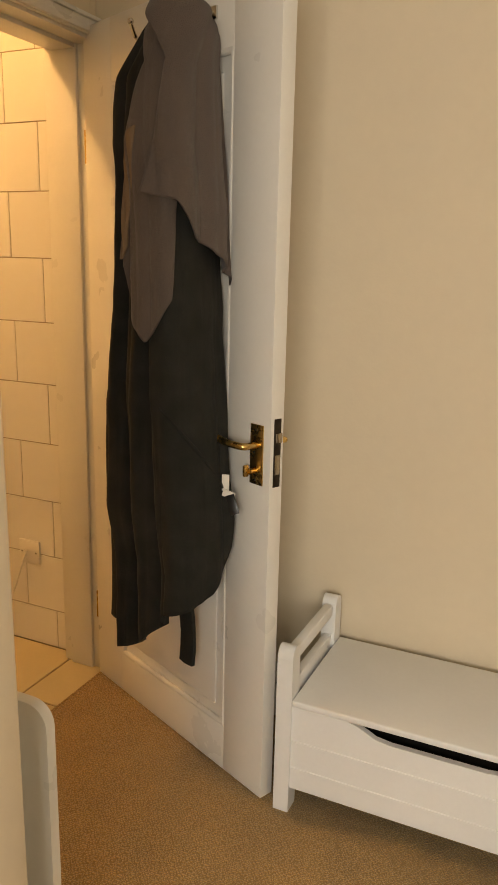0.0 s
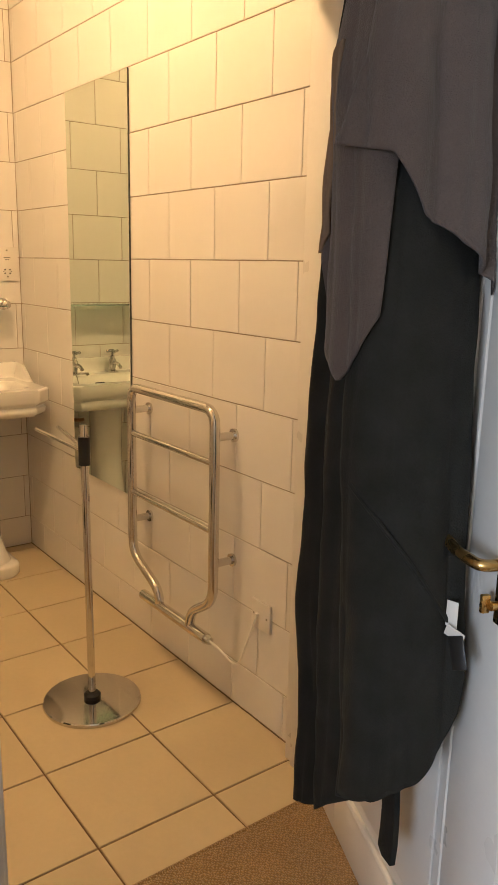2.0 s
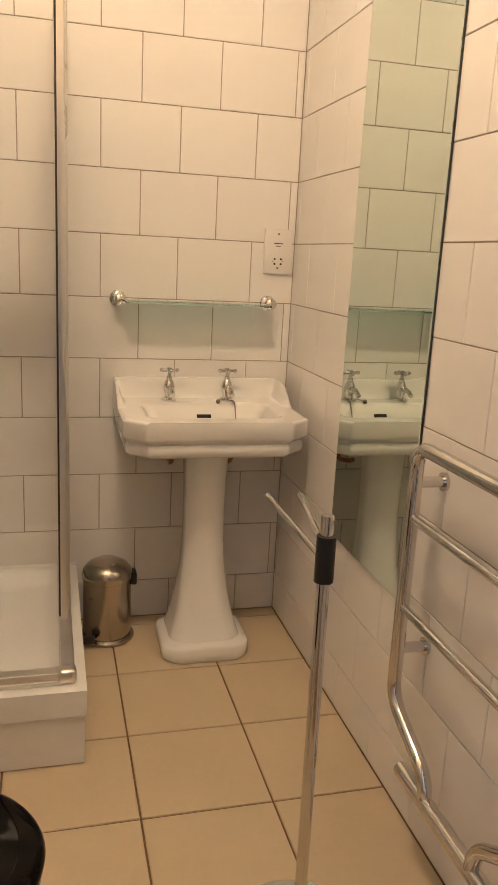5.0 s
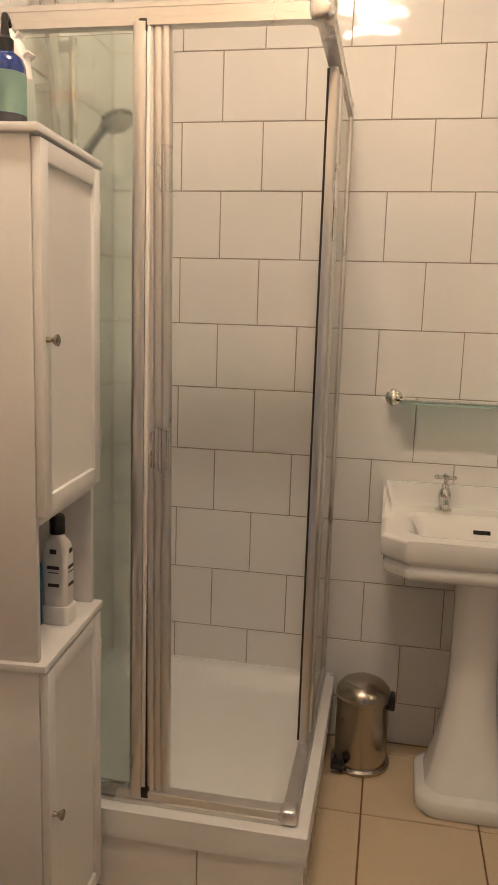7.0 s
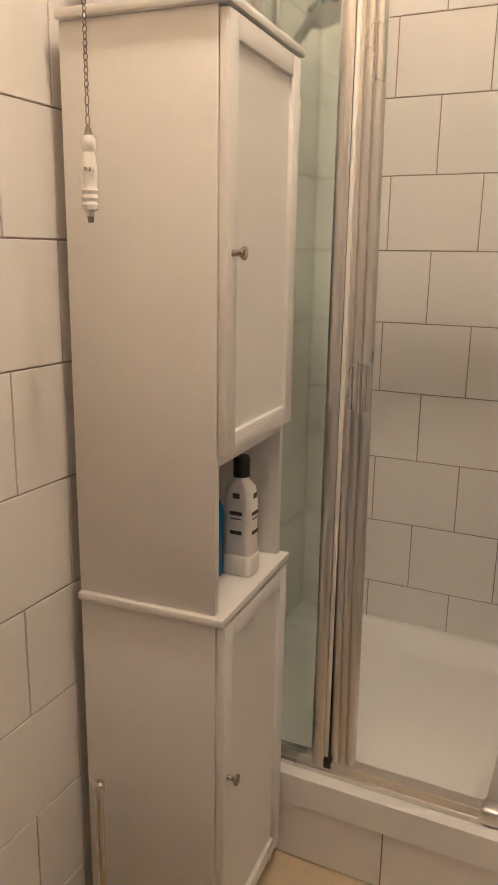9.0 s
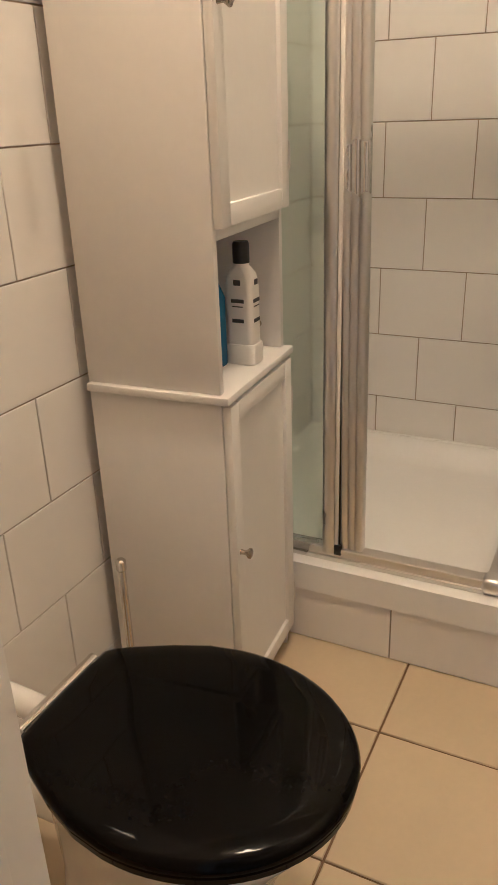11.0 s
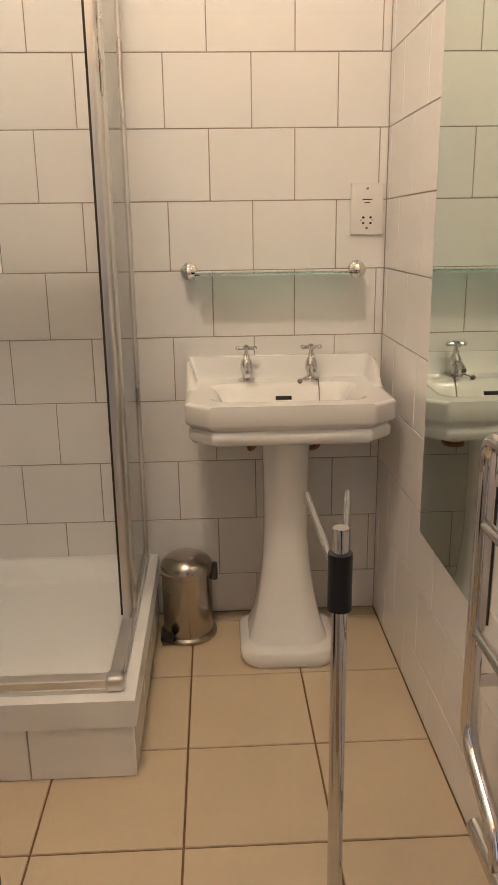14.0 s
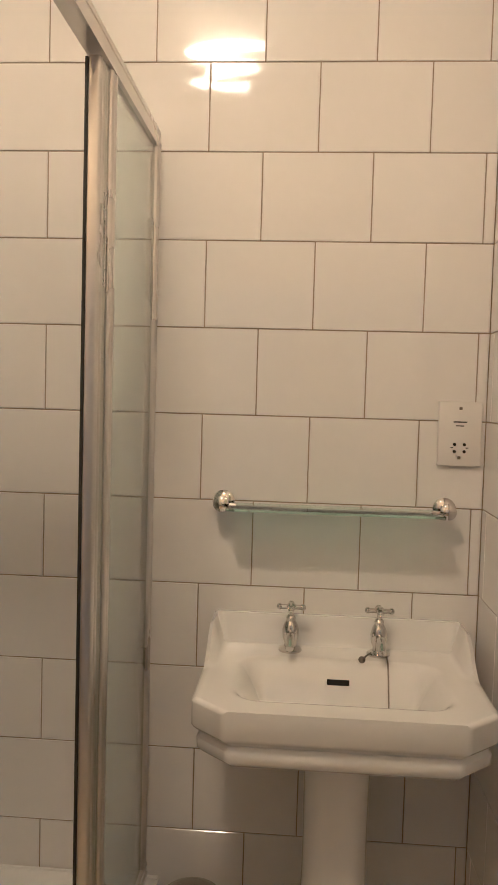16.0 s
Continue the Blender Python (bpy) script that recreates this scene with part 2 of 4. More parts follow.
for a, b, depth in ((0.008, 0.060, 0.014), (0.012, 0.030, 0.020), (0.046, 0.058, 0.022)):
    box(2.1655, 2.1655 + depth, DOOR_S - b, DOOR_S - a, 0.002, HEAD + a, 0.004, bm=bm)
    box(2.1655, 2.1655 + depth - 0.001, DOOR_S - b, DOOR_N + 0.020, HEAD + a, HEAD + b, 0.004, bm=bm)
structure("trim", bm, GLOSS, "moulded white architrave round the doorway")
structure("strike_plate", box(2.112, 2.14, DOOR_S + 0.0005, DOOR_S + 0.003, 0.85, 0.99, 0.001), LOCK, "worn brass strike plate in the door lining")

# ---- structure: bedroom ----
structure("wall_bedroom_north", box(2.151, 5.4, -0.018, 0.12, -0.1, TOP), PAINT, "cream painted bedroom wall")
bm = box(2.151, 2.962, -1.46, -1.338, -0.1, TOP, 0.004)
box(2.86, 2.962, -4.1, -1.459, -0.1, TOP, bm=bm)
structure("wall_nook", bm, PAINT, "cream painted wall corner beside a radiator")
structure("wall_bedroom_east", box(5.2, 5.35, -4.2, 0.1, -0.1, TOP), PAINT, "cream painted bedroom wall")
WX0, WX1, WZ0, WZ1 = 3.35, 4.85, 0.87, 2.13
bm = box(2.86, WX0, -4.22, -4.101, -0.1, TOP)
box(WX1, 5.2, -4.22, -4.101, -0.1, TOP, bm=bm)
box(WX0, WX1, -4.22, -4.101, -0.1, WZ0, bm=bm)
box(WX0, WX1, -4.22, -4.101, WZ1, TOP, bm=bm)
structure("wall_bedroom_south", bm, PAINT, "cream painted bedroom wall with a window")
win = tagged(thing("window_1", (4.1, -4.16, WZ0), "white framed bedroom window", "window"), kind="structure")
bm = bmesh.new()
for x in (WX0, 4.07, WX1 - 0.06):
    box(x, x + 0.06, -4.19, -4.13, WZ0, WZ1, 0.004, bm=bm)
for z in (WZ0, WZ1 - 0.06):
    box(WX0, WX1, -4.188, -4.132, z, z + 0.06, 0.004, bm=bm)
part("window_frame", bm, GLOSS, win)
pane = part("pane", box(WX0 + 0.05, WX1 - 0.05, -4.163, -4.157, WZ0 + 0.05, WZ1 - 0.05), GLASS, win)
pane.visible_shadow = False
structure("carpet", box(2.149, 5.3, -4.15, 0.05, -0.1, 0.004), CARPET, "brown woven loop carpet")
structure("threshold", tube([(2.15, DOOR_S, 0.001), (2.15, DOOR_N, 0.001)], 0.006), CARPET, "bound edge of the brown carpet")


def skirting(x0, x1, y, face):
    bm = box(x0, x1, min(y, y + face * 0.016), max(y, y + face * 0.016), 0.003, 0.15, 0.002)
    box(x0, x1, min(y, y + face * 0.022), max(y, y + face * 0.022), 0.003, 0.115, 0.004, bm=bm)
    box(x0, x1, min(y, y + face * 0.012), max(y, y + face * 0.012), 0.15, 0.175, 0.004, bm=bm)
    return bm


structure("baseboard", skirting(2.19, 5.2, -0.0185, -1), GLOSS, "tall moulded white skirting board")
structure("baseboard", skirting(2.18, 2.962, -1.3375, 1), GLOSS, "tall moulded white skirting board")

# ---- bathroom: basin ----
YC, HW = -0.322, 0.285


def basin_half(x):
    return mix(HW, HW - 0.065, max(0, (x - 0.372) / 0.058))


def basin_top(x, y):
    hw = basin_half(x)
    edge = min(hw - abs(y - YC), x)
    wing = smooth((hw - 0.006 - abs(y - YC)) / 0.022)
    up = 0.067 * (1 - smooth((x - 0.085) / 0.13))
    z = 0.815 + up * (1 - wing)
    if x < 0.04:
        z = max(z, 0.815 + 0.067 * (1 - smooth((x - 0.018) / 0.018)))
    dx = max(0.118 - x, x - 0.375)
    dy = abs(y - YC) - 0.215
    a, b = dx + 0.06, dy + 0.06
    far = math.hypot(max(a, 0), max(b, 0)) + min(max(a, b), 0) - 0.06
    z -= 0.125 * smooth(-far / 0.085)
    return z - 0.006 * (1 - smooth(edge / 0.008))


def basin():
    t = thing("wash_basin", (0.2, YC, 0), "white ceramic pedestal wash basin with chamfered corners", "basin")
    n = 72
    bm = bmesh.new()
    xs = [0.001 + 0.429 * i / n for i in range(n + 1)]
    g = [[bm.verts.new((x, YC + (2 * j / n - 1) * basin_half(x), basin_top(x, YC + (2 * j / n - 1) * basin_half(x)))) for j in range(n + 1)] for x in xs]
    for i in range(n):
        for j in range(n):
            bm.faces.new((g[i][j], g[i + 1][j], g[i + 1][j + 1], g[i][j + 1]))
    rim = [g[0][j] for j in range(n + 1)] + [g[i][n] for i in range(1, n + 1)] + [g[n][j] for j in range(n - 1, -1, -1)] + [g[i][0] for i in range(n - 1, 0, -1)]
    last = rim
    for scale, z in ((1.0, 0.806), (1.0, 0.764), (0.985, 0.755), (0.955, 0.747), (0.95, 0.742), (0.968, 0.734), (0.965, 0.714), (0.93, 0.700), (0.80, 0.688), (0.45, 0.678)):
        ring = []
        for v in rim:
            ring.append(bm.verts.new((0.001 + (v.co.x - 0.001) * scale, YC + (v.co.y - YC) * scale, min(z, v.co.z - 0.002) if z > 0.8 else z)))
        m = len(rim)
        for i in range(m):
            bm.faces.new((last[i], last[(i + 1) % m], ring[(i + 1) % m], ring[i]))
        last = ring
    bm.faces.new(last)
    part("bowl", bm, CERAMIC, t, smooth=50)

    def oct_ring(cx, hx, hy, c, z):
        pts = [Vector((cx + a, YC + b, z)) for a, b in ((hx, hy - c), (hx - c, hy), (-hx + c, hy), (-hx, hy - c), (-hx, -hy + c), (-hx + c, -hy), (hx - c, -hy), (hx, -hy + c))]
        out = []
        for a, b, d in zip(pts[-1:] + pts[:-1], pts, pts[1:] + pts[:1]):
            p, q = b + (a - b).normalized() * c * 0.55, b + (d - b).normalized() * c * 0.55
            out += [p * (1 - k / 3) ** 2 + b * 2 * (k / 3) * (1 - k / 3) + q * (k / 3) ** 2 for k in range(4)]
        return out
    prof = [(0.236, 0.128, 0.138, 0.04, 0.0), (0.236, 0.134, 0.145, 0.042, 0.008), (0.236, 0.134, 0.145, 0.042, 0.046), (0.236, 0.129, 0.140, 0.041, 0.054), (0.228, 0.110, 0.118, 0.036, 0.060)]
    for i in range(1, 15):
        q = i / 14
        s = (1 - q) ** 2.6
        prof.append((mix(0.20, 0.226, s), mix(0.072, 0.107, s), mix(0.066, 0.114, s), 0.034, 0.066 + 0.404 * q))
    prof += [(0.20, 0.072, 0.067, 0.034, 0.58), (0.20, 0.078, 0.071, 0.034, 0.69)]
    part("pedestal", rings([oct_ring(*p) for p in prof]), CERAMIC, t, smooth=45)
    zs = basin_top(0.150, YC)
    # a solid bar, coloured near-black for the shade in the slot
    part("overflow_slot", turned(box(-0.006, 0.006, -0.024, 0.024, -0.003, 0.0012, 0.001), Matrix.Translation((0.150, YC, zs)) @ Matrix.Rotation(math.atan2(basin_top(0.145, YC) - basin_top(0.155, YC), 0.01), 4, "Y")), DARK, t, "dark overflow slot")
    zs = basin_top(0.172, YC)
    part("maker_mark", turned(box(-0.002, 0.002, -0.012, 0.012, -0.002, 0.0006), Matrix.Translation((0.172, YC, zs)) @ Matrix.Rotation(math.atan2(basin_top(0.167, YC) - basin_top(0.177, YC), 0.01), 4, "Y")), PRINT, t, "small printed mark")
    part("waste", lathe(0.235, YC, [(0.0, 0.688), (0.030, 0.690), (0.032, 0.693), (0.022, 0.694), (0.0, 0.6935)], 24), CHROME, t, "chrome waste")
    return t


basin_thing = basin()


def tap(y, chained):
    t = thing("basin_tap", (0.072, y, 0.815), "chrome cross-head pillar tap on the basin", "tap", "basin taps")
    x = 0.072
    part("flange", lathe(x, y, [(0.0, 0.8145), (0.026, 0.8145), (0.026, 0.819), (0.016, 0.825), (0.0, 0.826)], 24), CHROME, t)
    part("body", lathe(x, y, [(0.0, 0.822), (0.014, 0.823), (0.013, 0.832), (0.018, 0.846), (0.019, 0.862), (0.015, 0.876), (0.010, 0.884), (0.011, 0.890), (0.008, 0.896), (0.0, 0.897)], 24), CHROME, t)
    part("spout", tube(rounded([(x + 0.008, y, 0.857), (x + 0.055, y, 0.862), (x + 0.085, y, 0.845)], 0.02), 0.0085), CHROME, t)
    bm = lathe(x, y, [(0.0, 0.894), (0.006, 0.895), (0.006, 0.908), (0.010, 0.910), (0.011, 0.918), (0.006, 0.923), (0.0, 0.924)], 16)
    for a, b in ((0.026, 0.0), (0.0, 0.026)):
        tube([(x - a, y - b, 0.914), (x - 0.6 * a, y - 0.6 * b, 0.914), (x + 0.6 * a, y + 0.6 * b, 0.914), (x + a, y + b, 0.914)], 0.0055, 10, bm)
    for a, b in ((0.026, 0), (-0.026, 0), (0, 0.026), (0, -0.026)):
        bmesh.ops.create_icosphere(bm, subdivisions=2, radius=0.0075, matrix=Matrix.Translation((x + a, y + b, 0.914)))
    part("cross_head", bm, CHROME, t)
    if chained:
        c = thing("plug_chain", (x + 0.02, y, 0.82), "ball chain with a basin plug hanging from the tap", "plug")
        bm = bmesh.new()
        pts = [(q, y + 0.016, basin_top(q, y + 0.016) + 0.003) for q in [x + 0.02 + (0.30 - x - 0.02) * k / 24 for k in range(25)]]
        tube(pts, 0.0018, 6, bm)
        part("chain", bm, LOCK, c)
        bm = tube(rounded([(x + 0.015, y - 0.018, 0.823), (x + 0.035, y - 0.03, 0.822), (x + 0.05, y - 0.038, basin_top(x + 0.05, y - 0.038) + 0.006)], 0.01), 0.002, 6)
        bmesh.ops.create_icosphere(bm, subdivisions=2, radius=0.008, matrix=Matrix.Translation((x + 0.053, y - 0.040, basin_top(x + 0.053, y - 0.04) + 0.007)))
        part("chain_stay", bm, LOCK, c)
        zp = basin_top(0.305, y + 0.016)
        part("plug", lathe(0.305, y + 0.016, [(0, zp), (0.020, zp + 0.001), (0.022, zp + 0.007), (0.014, zp + 0.012), (0, zp + 0.012)], 20), BLACK, c)
    return t


tap(-0.428, False)
tap(-0.231, True)
pipes = thing("supply_pipe", (0.06, YC, 0.7), "tarnished copper supply pipe under the basin", "pipe")
bm = tube(rounded([(0.075, -0.205, 0.70), (0.078, -0.205, 0.600), (0.072, -0.262, 0.592), (0.060, -0.270, 0.592)], 0.022), 0.0085)
part("pipe", bm, mat("copper", (0.30, 0.16, 0.08), 0.35, 1.0, vary=0.2, scale=30), pipes)
pipes = thing("supply_pipe", (0.06, YC, 0.7), "tarnished copper supply pipe under the basin", "pipe")
part("pipe", tube(rounded([(0.10, -0.428, 0.71), (0.10, -0.425, 0.605), (0.05, -0.41, 0.595), (0.001, -0.40, 0.595)], 0.02), 0.0085), MATS["copper"], pipes)

# ---- glass shelf, shaver socket ----
shelf = thing("glass_shelf", (0.0, -0.34, 1.14), "narrow clear glass shelf on chrome brackets", "shelf")
part("glass_plate", box(0.012, 0.118, -0.578, -0.102, 1.131, 1.137, 0.001), SHELFGLASS, shelf, "green-edged glass plate").visible_shadow = True
for y in (-0.594, -0.087):
    s = 1 if y < -0.3 else -1
    prof = [(0, 0.0), (0.026, 0.0), (0.026, 0.006), (0.020, 0.012), (0.012, 0.014), (0.011, 0.040), (0.017, 0.046), (0.018, 0.060), (0.010, 0.066), (0, 0.067)]
    bm = lathe(0, 0, prof, 24)
    turned(bm, Matrix.Translation((0.0005, y, 1.139)) @ Matrix.Rotation(radians(90), 4, "Y"))
    tube([(0.055, y, 1.134), (0.055, y + s * 0.035, 1.134)], 0.007, 10, bm)
    part("bracket", bm, CHROME, shelf)
sock = thing("shaver_socket", (0.0, -0.06, 1.31), "white plastic shaver socket plate on the tiles", "socket")
part("plate", box(0.0005, 0.011, -0.108, -0.012, 1.239, 1.385, 0.002), PLASTIC, sock)
# solid studs, their near-black colour standing in for shaded holes
bm = bmesh.new()
for dy in (-0.011, 0.011):
    for dz in (-0.008, 0.008):
        lathe(0, 0, [(0, 0), (0.0036, 0), (0.0036, 0.002), (0, 0.002)], 10, bm=bm)
        for v in bm.verts[-40:]:
            v.co = Vector((0.0105 + v.co.z, -0.06 + dy + v.co.x, 1.280 + dz + v.co.y))
part("pin_hole", bm, DARK, sock)
for z in (1.258, 1.370):
    part("screw", box(0.0105, 0.0125, -0.0635, -0.0565, z - 0.0035, z + 0.0035, 0.001), LOCK, sock)
part("lettering", box(0.0105, 0.0116, -0.075, -0.045, 1.3375, 1.3405), PRINT, sock, "dark printed bar")
part("lettering", box(0.0105, 0.0116, -0.069, -0.051, 1.329, 1.3315), PRINT, sock, "dark printed bar")
for dy in (-0.020, 0.014):
    part("lettering", box(0.0105, 0.0116, -0.06 + dy, -0.054 + dy, 1.2795, 1.2815), PRINT, sock)

# ---- pedal bin ----
pb = thing("pedal_bin", (0.13, -0.632, 0), "small polished steel pedal bin on the tiles", "bin")
BX, BY = 0.132, -0.630
part("base_ring", lathe(BX, BY, [(0, 0), (0.088, 0.0), (0.092, 0.004), (0.091, 0.012), (0.083, 0.018), (0, 0.018)], 40), STEEL, pb)
part("body", lathe(BX, BY, [(0.0, 0.017), (0.079, 0.017), (0.080, 0.022), (0.080, 0.215), (0.082, 0.217), (0.082, 0.223), (0, 0.223)], 40), STEEL, pb)
part("lid", lathe(BX, BY, [(0.0, 0.222), (0.084, 0.222), (0.085, 0.232), (0.080, 0.250), (0.066, 0.266), (0.045, 0.277), (0.02, 0.282), (0, 0.283)], 40), STEEL, pb, "domed steel lid")
part("hinge", box(BX - 0.03, BX + 0.02, BY + 0.078, BY + 0.098, 0.19, 0.235, 0.006), BLACK, pb)
bm = box(BX + 0.06, BX + 0.10, BY - 0.085, BY - 0.045, 0.022, 0.040, 0.006)
part("pedal", bm, BLACK, pb, "black plastic pedal")

# ---- shower ----
TX, TY, TZ = 0.812, -0.728, 0.218
tray = thing("shower_tray", (0.4, -1.1, 0.0), "raised white acrylic shower tray on a tiled plinth", "shower tray")
part("plinth", box(0.001, TX - 0.012, SOUTH + 0.001, TY - 0.012, 0.0, 0.142), GROUT, tray)
n = 40
bm = bmesh.new()


def tray_z(x, y):
    d = min(x - 0.03, TX - x - 0.062, y - SOUTH - 0.03, TY - y - 0.05)
    edge = min(TX - x, TY - y)
    return TZ - 0.052 * smooth(d / 0.045) - 0.005 * (1 - smooth(edge / 0.008))


g = [[bm.verts.new((0.001 + (TX - 0.001) * i / n, SOUTH + 0.001 + (TY - SOUTH - 0.001) * j / n, tray_z(0.001 + (TX - 0.001) * i / n, SOUTH + (TY - SOUTH) * j / n))) for j in range(n + 1)] for i in range(n + 1)]
for i in range(n):
    for j in range(n):
        bm.faces.new((g[i][j], g[i + 1][j], g[i + 1][j + 1], g[i][j + 1]))
rim = [g[0][j] for j in range(n + 1)] + [g[i][n] for i in range(1, n + 1)] + [g[n][j] for j in range(n - 1, -1, -1)] + [g[i][0] for i in range(n - 1, 0, -1)]
low = [bm.verts.new((v.co.x, v.co.y, 0.1425)) for v in rim]
for i in range(len(rim)):
    bm.faces.new((rim[i], rim[(i + 1) % len(rim)], low[(i + 1) % len(rim)], low[i]))
bm.faces.new(low)
part("basin", bm, ACRYLIC, tray, smooth=60)
bm = tube([(0.006, SOUTH + 0.01, TZ), (0.006, TY - 0.002, TZ)], 0.005, 8)
part("sealant", bm, ACRYLIC, tray)

FX, FY = 0.768, -0.775
R0, R1, H0, H1 = TZ + 0.001, TZ + 0.034, 1.940, 1.986
enc = thing("shower_enclosure", (0.4, -1.1, TZ), "corner shower enclosure with sliding glass doors and bright aluminium frame", "shower")


def channel(z0, z1, wide=1.0):
    """The rail that runs round the open corner, with a rounded turn."""
    h = z1 - z0
    half = [(0.024, z0), (0.024, z0 + 0.3 * h), (0.018, z0 + 0.34 * h), (0.018, z1 - 0.28 * h), (0.021, z1 - 0.25 * h), (0.021, z1 - 0.002), (0.019, z1)]
    half = [(o * wide, z) for o, z in half]
    prof = half + [(-o, z) for o, z in half[::-1]]
    path = rounded([(FX, SOUTH + 0.001, 0), (FX, FY, 0), (0.001, FY, 0)], 0.035, 8)
    loops = []
    for i, p in enumerate(path):
        d = (path[min(i + 1, len(path) - 1)] - path[max(i - 1, 0)]).normalized()
        s = Vector((-d.y, d.x, 0))
        loops.append([(p.x + s.x * o, p.y + s.y * o, z) for o, z in prof])
    return rings(loops)


part("bottom_rail", channel(R0, R1, 0.8), SATIN, enc, smooth=25)
part("header_rail", channel(H0, H1, 0.66), SATIN, enc, smooth=25)
part("corner_cap", box(FX - 0.030, FX + 0.022, FY - 0.030, FY + 0.022, H0 - 0.004, H1 + 0.004, 0.014, 3), SATIN, enc)
part("corner_cap", box(FX - 0.024, FX + 0.022, FY - 0.024, FY + 0.022, R0, R1 + 0.006, 0.012, 3), SATIN, enc)


def ribbed(a0, a1, mid, depth, along_y):
    """An upright of one extruded profile with soft ribs on its outer face."""
    k = max(1, round((a1 - a0) / 0.020))
    prof = [(a1, -depth / 2), (a0, -depth / 2)]
    for i in range(12 * k + 1):
        q = i / (12 * k)
        prof.append((mix(a0, a1, q), depth / 2 - 0.004 + 0.005 * abs(math.sin(math.pi * k * q)) ** 0.6))
    loops = [[(mid + d, a, z) if along_y else (a, mid + d, z) for a, d in prof] for z in (R1 - 0.012, H0 + 0.006)]
    return rings(loops)


def ribbed_x(y0, y1, x, depth):
    return ribbed(y0, y1, x, depth, True)


def ribbed_y(x0, x1, y, depth):
    return ribbed(x0, x1, y, depth, False)


# front: fixed pane and the door slid open behind it
p = part("fixed_panel", box(FX + 0.003, FX + 0.009, SOUTH + 0.03, -1.150, R1 - 0.004, H0 + 0.004), GLASS, enc, "clear greenish glass pane")
p.visible_shadow = False
part("fixed_stile", ribbed_x(-1.157, -1.130, FX + 0.010, 0.022), SATIN, enc)
part("edge_trim", box(FX + 0.008, FX + 0.014, -1.1295, -1.121, R1 - 0.010, H0 + 0.004, 0.002), PLASTIC, enc, "pale plastic edge strip")
part("wall_profile", ribbed_x(SOUTH + 0.001, SOUTH + 0.035, FX, 0.03), SATIN, enc)
# the door hangs a little out of plumb on its rollers
HANG = Matrix.Translation((FX, -1.075, R1)) @ Matrix.Rotation(radians(0.58), 4, "X") @ Matrix.Translation((-FX, 1.075, -R1))
p = part("sliding_door", turned(box(FX - 0.014, FX - 0.008, -1.46, -1.10, R1 + 0.004, H0 - 0.006), HANG), GLASS, enc, "sliding glass door pushed open")
p.visible_shadow = False
part("door_stile", turned(ribbed_x(-1.118, -1.066, FX - 0.004, 0.024), HANG), SATIN, p)
part("seal", turned(box(FX - 0.004, FX + 0.007, -1.1225, -1.1185, R1 - 0.008, H0 - 0.004), HANG), SEAL, p, "black rubber seal")
for z, y in ((R1 - 0.003, -1.120), (H0, -1.136)):
    part("roller", box(FX - 0.010, FX + 0.018, y - 0.010, y + 0.008, z - 0.013, z + 0.013, 0.003), BLACK, p)
# side: the same beside the basin
p = part("fixed_panel", box(0.03, 0.455, FY + 0.003, FY + 0.009, R1 - 0.004, H0 + 0.004), GLASS, enc, "clear greenish glass pane")
p.visible_shadow = False
part("fixed_stile", ribbed_y(0.400, 0.4355, FY + 0.006, 0.016), SATIN, enc)
part("wall_profile", ribbed_y(0.001, 0.035, FY, 0.03), SATIN, enc)
p = part("sliding_door", box(0.06, 0.45, FY - 0.011, FY - 0.006, R1 + 0.004, H0 - 0.004), GLASS, enc, "sliding glass door pushed open")
p.visible_shadow = False
part("door_stile", ribbed_y(0.436, 0.492, FY - 0.003, 0.020), SATIN, p)
part("seal", box(0.4925, 0.4965, FY - 0.0175, FY - 0.0125, R1 + 0.012, H0 - 0.004), SEAL, p, "black rubber seal")

sh = thing("shower_set", (0.40, SOUTH, 1.2), "chrome hand shower on a riser with a hose", "shower head")
part("riser", tube([(0.40, SOUTH + 0.045, 1.15), (0.40, SOUTH + 0.045, 2.05)], 0.011), CHROME, sh)
for z in (1.17, 2.03):
    part("bracket", tube([(0.40, SOUTH + 0.001, z), (0.40, SOUTH + 0.05, z)], 0.014), CHROME, sh)
part("slider", box(0.38, 0.42, SOUTH + 0.03, SOUTH + 0.085, 1.70, 1.75, 0.006), CHROME, sh)
bm = tube(rounded([(0.40, SOUTH + 0.055, 1.715), (0.40, SOUTH + 0.075, 1.765), (0.40, SOUTH + 0.118, 1.825), (0.40, SOUTH + 0.150, 1.852)], 0.03), 0.0125)
head = lathe(0, 0, [(0, 0.0), (0.040, 0.0), (0.045, 0.006), (0.043, 0.014), (0.030, 0.024), (0.014, 0.030), (0, 0.031)], 32)
join(bm, turned(head, Matrix.Translation((0.402, SOUTH + 0.166, 1.842)) @ Matrix.Rotation(radians(24), 4, "X") @ Matrix.Rotation(radians(-16), 4, "Y")))
part("hand_shower", bm, CHROME, sh)
bm = tube(rounded([(0.40, SOUTH + 0.075, 1.70), (0.43, SOUTH + 0.09, 1.30), (0.46, SOUTH + 0.07, 0.95), (0.50, SOUTH + 0.03, 1.10), (0.50, SOUTH + 0.01, 1.20)], 0.12, 8), 0.007, 8)
part("hose", bm, CHROME, sh)
part("mixer", box(0.36, 0.58, SOUTH + 0.001, SOUTH + 0.06, 1.03, 1.09, 0.02, 3), CHROME, sh)
blade = []
